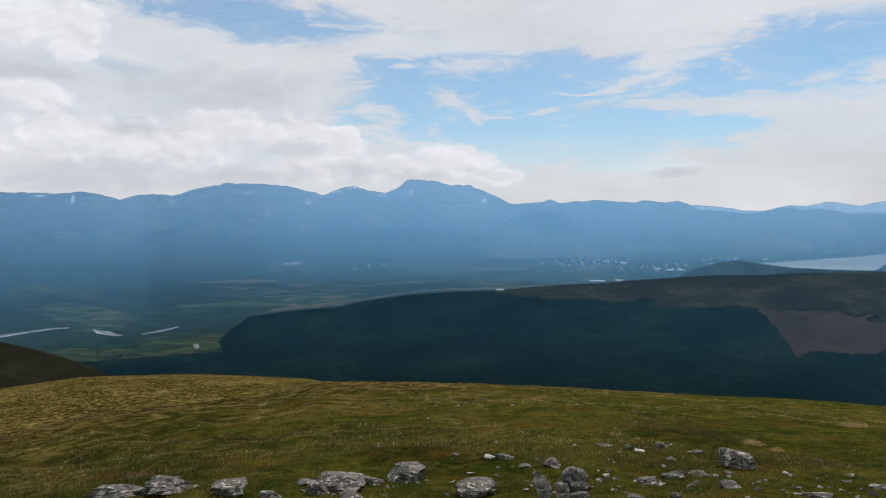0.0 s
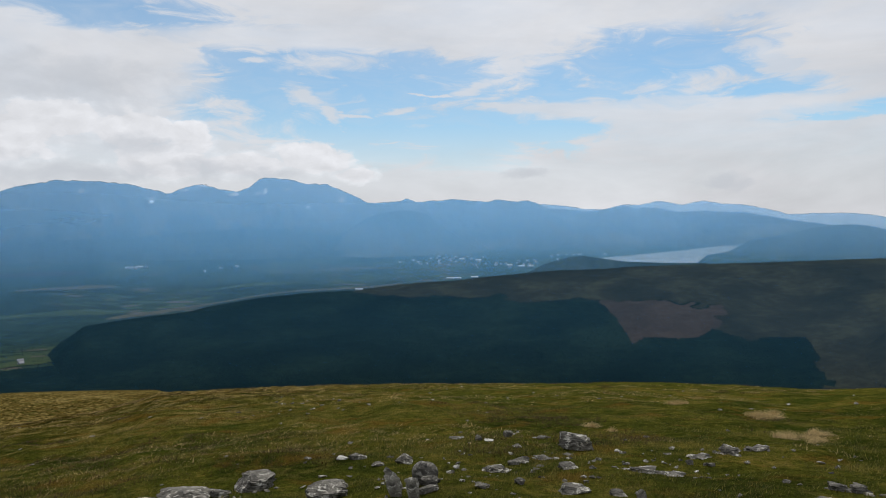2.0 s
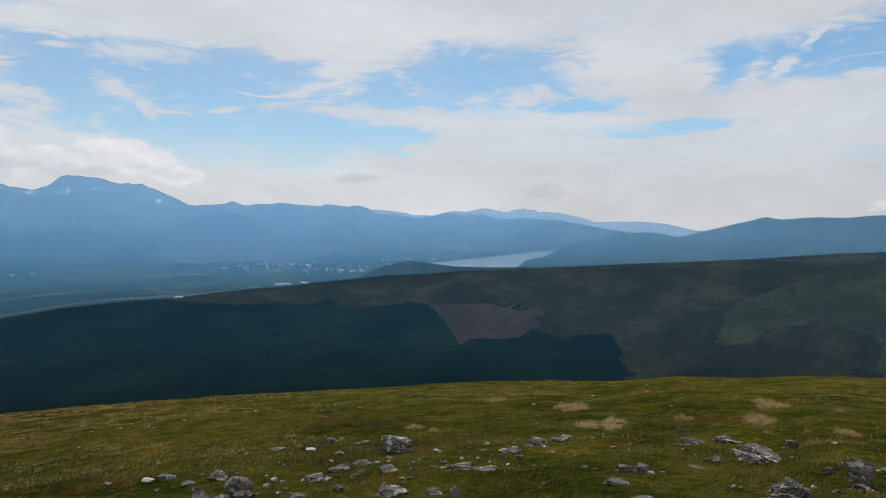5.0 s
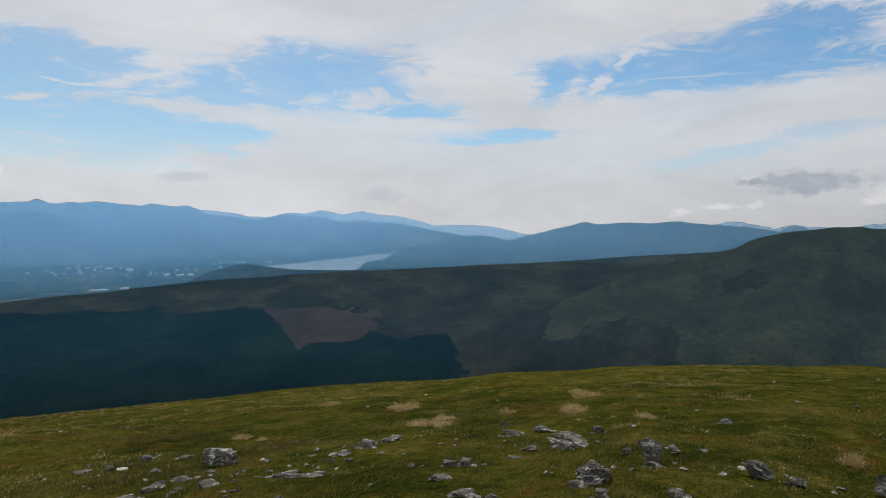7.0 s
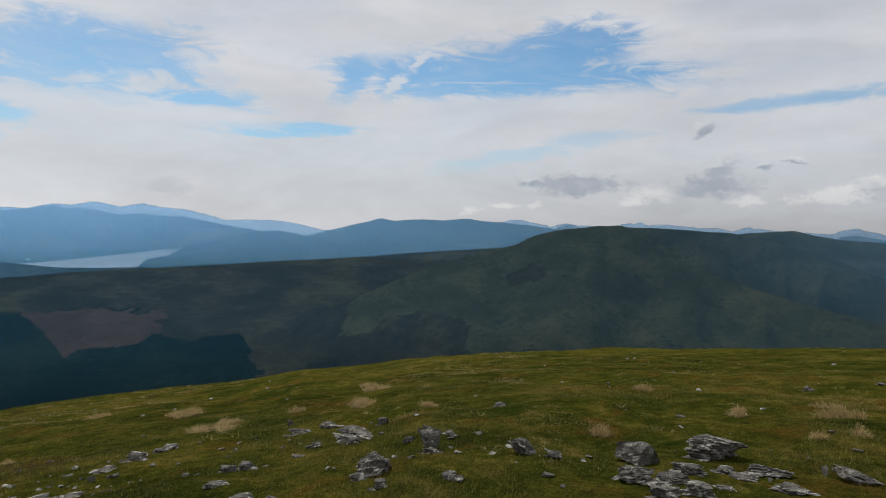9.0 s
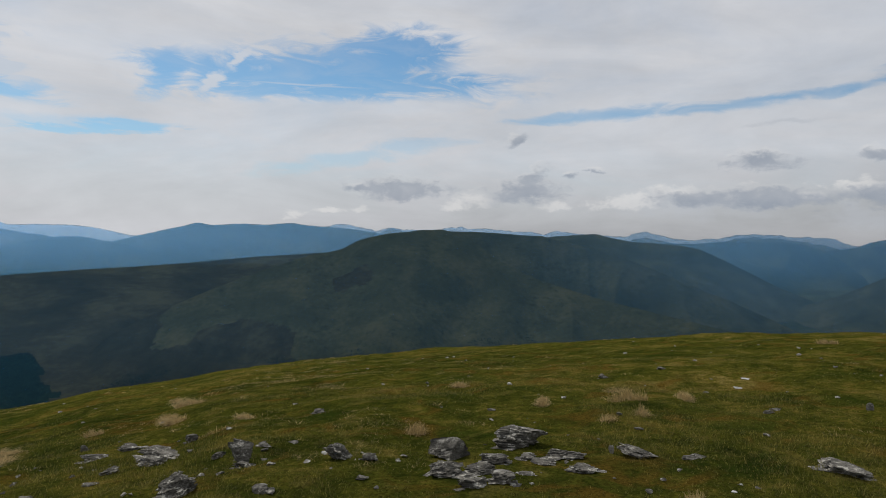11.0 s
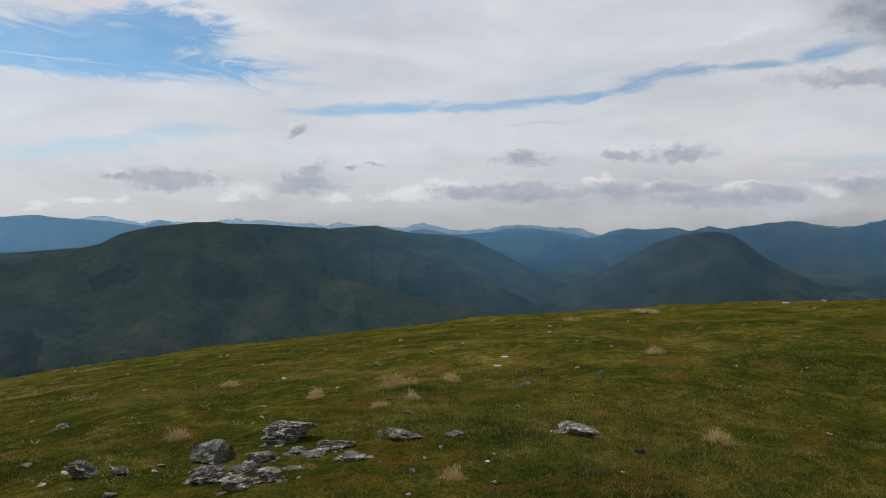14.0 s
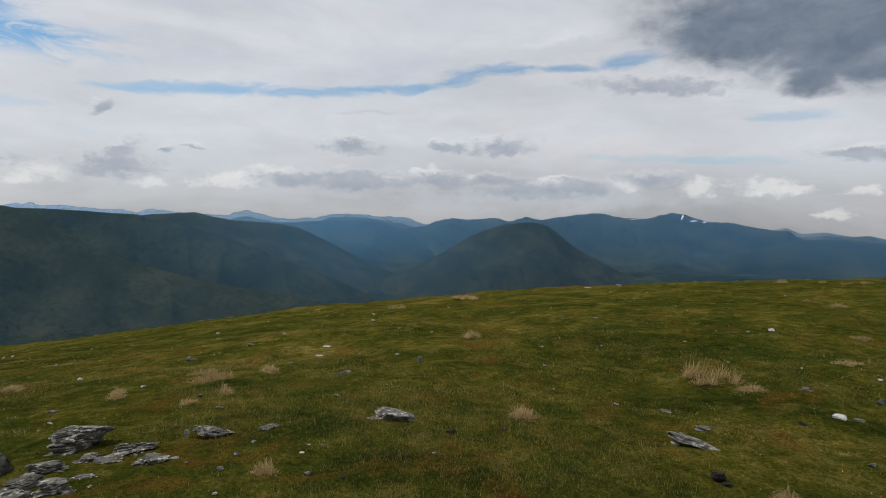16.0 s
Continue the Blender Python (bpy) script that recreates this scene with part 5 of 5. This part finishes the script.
for cx, cy, sx, sy, n in ((1.7, 5.3, 0.9, 0.6, 90), (2.9, 4.6, 0.7, 0.5, 70), (-0.4, 5.0, 0.8, 0.25, 40), (0.8, 4.9, 0.5, 0.5, 40), (4.4, 3.2, 0.6, 0.7, 45), (4.6, 1.0, 0.5, 0.6, 45), (1.2, 7.2, 1.5, 0.8, 30), (6.0, 1.0, 2.0, 3.0, 40), (6, -4, 2, 2.5, 50), (-0.2, 13, 0.7, 1.2, 40), (9, 4, 4, 5, 90), (11, -4, 4, 5, 60), (3, 12, 5, 5, 90)):
    for _ in range(int(n * 0.6)):
        x, y = cx + rng.normal() * sx, cy + rng.normal() * sy
        size = rng.uniform(0.008, 0.032) * (1 + 0.07 * max(0, math.hypot(cx, cy) - 6))
        c = rng.normal(size=(8, 3))
        c = c / np.linalg.norm(c, axis=1)[:, None] * size * np.array([1.3, 1.0, 0.55])
        c += (x, y, float(ground_z(x, y)) + size * 0.25)
        bm = bmesh.new()
        for p in c:
            bm.verts.new(p)
        res = bmesh.ops.convex_hull(bm, input=bm.verts)
        bm.verts.index_update()
        off = len(chip_v)
        chip_v += [tuple(v.co) for v in bm.verts]
        chip_f += [tuple(off + v.index for v in f.verts) for f in bm.faces]
        bm.free()
tagged(sheet("stone_chips", chip_v, chip_f, (STONE,), smooth_shade=False), "scattered small stone chips on the turf", "stone chips", kind="stuff")

# dark clods of bare peat
PEAT = plain("wet peat", (0.012, 0.010, 0.008), 0.8, 40, 0.4)
for i, (x, y, w) in enumerate([(4.03, -0.63, 0.05), (4.23, -1.05, 0.05), (4.7, -1.49, 0.08), (4.53, -1.6, 0.04), (3.69, -2.92, 0.15), (4.57, -4.44, 0.07), (4.67, -1.86, 0.05)]):
    me = rock_mesh(w, w * 0.8, w * 0.45, 600 + i, "block", PEAT)
    ob = new("peat_clod", me)
    ob.matrix_basis = pose(x, y, float(ground_z(x, y)) - 0.01, 0, 0, i * 40)
    tagged(ob, "dark crumbly clod of bare peat", "peat clod", "peat clods")

# ======================= grass =======================


def blades(base, lean, height, width, droop):
    """Three-cornered blades: base points, lean vectors (x, y), heights, widths; returns verts and faces, two segments each where droop."""
    n = len(base)
    side = np.stack([-lean[:, 1], lean[:, 0], np.zeros(n)], -1)
    side /= np.linalg.norm(side, axis=1)[:, None] + 1e-9
    tip = base + np.stack([lean[:, 0], lean[:, 1], height], -1)
    if not droop:
        verts = np.stack([base - side * width[:, None] / 2, base + side * width[:, None] / 2, tip], 1).reshape(-1, 3)
        return verts, np.arange(n * 3).reshape(-1, 3)
    midp = base + np.stack([lean[:, 0] * 0.5, lean[:, 1] * 0.5, height * 0.68], -1)
    verts = np.stack([base - side * width[:, None] / 2, base + side * width[:, None] / 2, midp + side * width[:, None] * 0.4, midp - side * width[:, None] * 0.4, tip], 1).reshape(-1, 3)
    o = np.arange(n)[:, None] * 5
    tris = np.concatenate([o + [0, 1, 2], o + [0, 2, 3], o + [3, 2, 4]], 1).reshape(-1, 3)
    return verts, tris


BLADE = blade_material("short grass blades", (0.0, 0.5, (0.25, 0.20, 0.05)))
STRAW = blade_material("bleached tussock grass", (0.5, 1.0, (0.46, 0.34, 0.165)))
ROUGH = blade_material("rough hill grass", (0.0, 0.9, (0.42, 0.31, 0.14)))
rng = np.random.default_rng(21)
n = 560000
az = np.radians(rng.uniform(-40, 146, n))
d = np.exp(rng.uniform(math.log(2.3), math.log(20), n))
x, y = d * np.sin(az), d * np.cos(az)
dense = fbm(x * 0.9, y * 0.9, 3, 91) + 0.6 * fbm(x * 3.1, y * 3.1, 2, 92)
keep = rng.random(n) < 0.62 + 0.45 * dense
x, y, d, az, dense = x[keep], y[keep], d[keep], az[keep], dense[keep]
n = len(x)
rough_zone = smooth(25, -5, np.degrees(az)) * smooth(5.5, 9, d)
hgt = rng.uniform(0.008, 0.027, n) * (1 + 0.5 * np.clip(dense, -0.5, 1)) * (1 - 0.45 * smooth(7, 14, d))
ang = rng.uniform(0, 6.283, n)
bend = hgt * rng.uniform(0.2, 1.3, n)
base = np.stack([x, y, ground_z(x, y) - 0.004], -1)
v, f_b = blades(base, np.stack([np.cos(ang) * bend + 0.25 * hgt, np.sin(ang) * bend], -1), hgt, (0.0022 + 0.0007 * d) * rng.uniform(0.6, 1.4, n), False)
tagged(sheet("moor_grass", v, f_b, (BLADE,), smooth_shade=False), "short olive-green moor grass with bleached blades", "grass", kind="stuff")


def tussock_mesh(seed, count, lobes=4, wide=0.26, size=1.0):
    """Drooping blades from a loose, lopsided crown, a metre wide and high before it is scaled."""
    r = np.random.default_rng(seed)
    a = r.uniform(0, 6.283, count)
    lobe = r.integers(0, lobes, count)
    lx, ly, ls = r.uniform(-wide, wide, lobes), r.uniform(-wide, wide, lobes), r.uniform(0.08, 0.24, lobes)
    rad = np.sqrt(r.random(count)) * ls[lobe]
    b = np.stack([lx[lobe] + rad * np.cos(a), ly[lobe] + rad * np.sin(a), np.full(count, -0.04)], -1)
    out = a + r.normal(size=count) * 0.8
    reach = r.uniform(0.1, 0.8, count) ** 1.5 * size
    h = r.uniform(0.15, 1.0, count) ** 1.2 * (0.55 + 0.45 * r.random(lobes)[lobe])
    h = h * (1.15 - 1.3 * rad / (ls[lobe] + 0.12))
    v, f_t = blades(b, np.stack([np.cos(out) * reach + 0.15, np.sin(out) * reach], -1), h, r.uniform(0.007, 0.017, count) * (0.4 + 0.6 * size), True)
    v = v.reshape(-1, 5, 3)
    v[:, 4, 2] -= (h + 0.04) * np.clip(reach * 1.1, 0, 0.8)
    me = bpy.data.meshes.new("tussock")
    me.from_pydata(v.reshape(-1, 3), [], f_t)
    me.materials.append(STRAW)
    return me


tuss = [tussock_mesh(700 + k, 1100) for k in range(7)]
tuss_wide = [tussock_mesh(720 + k, 1700, 11, 0.5, 0.45) for k in range(5)]
TUSSOCKS = [(5.52, 1.89, 0.22, 0.17), (7.21, 1.06, 0.23, 0.13), (7.75, 0.23, 0.42, 0.21), (7.94, -0.35, 0.27, 0.13), (6.3, 0.39, 0.2, 0.12), (6.58, 0.07, 0.21, 0.15), (8.5, 2.3, 0.29, 0.11), (6.24, 3.98, 0.24, 0.08),
            (5.98, -4.61, 0.58, 0.24), (5.46, -4.68, 0.27, 0.14), (5.05, -2.18, 0.27, 0.16), (4.14, -0.21, 0.16, 0.15), (3.37, -3.11, 0.2, 0.17), (9.02, -9.57, 0.34, 0.11), (8.79, -3.01, 0.31, 0.17), (8.04, -0.34, 0.23, 0.12),
            (7.42, 1.1, 0.2, 0.1), (8.35, 6.34, 0.48, 0.14), (6.75, 5.21, 0.35, 0.12), (3.46, 7.64, 0.28, 0.11), (3.54, 7.26, 0.17, 0.09), (6.27, 8.11, 0.49, 0.12)]
TUSSOCKS_FAR = [(5.16, 6.22, 0.51, 0.1), (6.42, 6.11, 0.21, 0.12), (6.95, 5.51, 0.31, 0.14), (9.23, 7.16, 0.41, 0.1), (12.61, -11.86, 0.21, 0.12), (12.28, -12.65, 0.18, 0.09), (12.01, -13.1, 0.33, 0.08), (11.86, -13.41, 0.38, 0.09),
                (6.91, -7.65, 0.25, 0.09), (5.86, -6.31, 0.24, 0.09), (15.75, -5.27, 0.66, 0.12), (14.69, -3.33, 0.37, 0.15), (8.59, 0.33, 0.41, 0.12), (6.54, 10.64, 0.41, 0.14), (6.4, 8.27, 0.52, 0.12), (5.49, 6.29, 0.41, 0.08)]
for i, (x, y, w, h) in enumerate(TUSSOCKS + TUSSOCKS_FAR):
    ob = new("grass_tussock", tuss_wide[i % 5] if w > 0.4 or i >= len(TUSSOCKS) else tuss[i % 7])
    ob.matrix_basis = pose(x, y, float(ground_z(x, y)) - 0.01, 0, 0, i * 67) @ Matrix.Diagonal((w * 0.82, w * 0.72, h * 1.25, 1))
    tagged(ob, "bleached straw-coloured tussock of moor grass", "grass tussock", "tussocks")



def tufts(name, label, mat, spots, count, spread, tall, seed):
    """Many low clumps of blades, as one sheet: spots are x, y, distance."""
    r = np.random.default_rng(seed)
    m = len(spots)
    x, y, far_off = (np.repeat(spots[:, k], count) for k in range(3))
    rad = np.repeat(r.uniform(*spread, m) * (0.8 + 0.02 * spots[:, 2]), count)
    top = np.repeat(r.uniform(*tall, m), count)
    a, q = r.uniform(0, 6.283, m * count), np.sqrt(r.random(m * count))
    px, py = x + q * rad * np.cos(a), y + q * rad * np.sin(a)
    h = top * r.uniform(0.4, 1.0, m * count) * (1.1 - 0.6 * q)
    ln = h * r.uniform(0.3, 2.2, m * count)
    base = np.stack([px, py, ground_z(px, py) - 0.01], -1)
    v, f_t = blades(base, np.stack([np.cos(a) * ln + 0.3 * h, np.sin(a) * ln], -1), h, (0.003 + 0.0007 * far_off) * r.uniform(0.7, 1.3, m * count), False)
    tagged(sheet(name, v, f_t, (mat,), smooth_shade=False), label, "grass", kind="stuff")


def scatter(n, az_range, d_range, seed):
    r = np.random.default_rng(seed)
    az = np.radians(r.uniform(*az_range, n))
    d = np.exp(r.uniform(math.log(d_range[0]), math.log(d_range[1]), n))
    return np.stack([d * np.sin(az), d * np.cos(az), d], -1)


# rough grass and heather on the northern fall, dry tufts over the green slope
p = scatter(13000, (-42, 66), (6.5, 64), 33)
turn = np.degrees(np.arctan2(p[:, 0], p[:, 1]))
band = fbm(p[:, 0] * 0.16 + 3, p[:, 1] * 0.30, 3, 95) + 0.5 * fbm(p[:, 0] * 0.9, p[:, 1] * 0.9, 3, 96)
p = p[band + 0.75 * smooth(34, -8, turn) > 0.42]
tufts("rough_grass", "rough bleached grass on the slope", ROUGH, p, 26, (0.05, 0.20), (0.02, 0.055), 34)
p = scatter(5000, (-42, 40), (6.0, 45), 43)
turn = np.degrees(np.arctan2(p[:, 0], p[:, 1]))
band = fbm(p[:, 0] * 0.25 + 8, p[:, 1] * 0.4, 3, 97) + 0.5 * fbm(p[:, 0] * 1.1, p[:, 1] * 1.1, 3, 98)
p = p[band + 0.6 * smooth(30, -15, turn) > 0.40]
HEATHER = blade_material("brown heather sprigs", (0.5, 1.0, (0.045, 0.022, 0.008)))
tufts("heather", "low dark brown heather on the slope", HEATHER, p, 30, (0.10, 0.30), (0.03, 0.08), 44)
p = scatter(2600, (28, 146), (3.6, 26), 53)
p = p[fbm(p[:, 0] * 0.5, p[:, 1] * 0.5, 3, 99) + 0.6 * fbm(p[:, 0] * 1.6, p[:, 1] * 1.6, 2, 100) > 0.42]
tufts("dry_grass", "pale dry tufts scattered through the green turf", ROUGH, p, 26, (0.03, 0.13), (0.02, 0.05), 54)
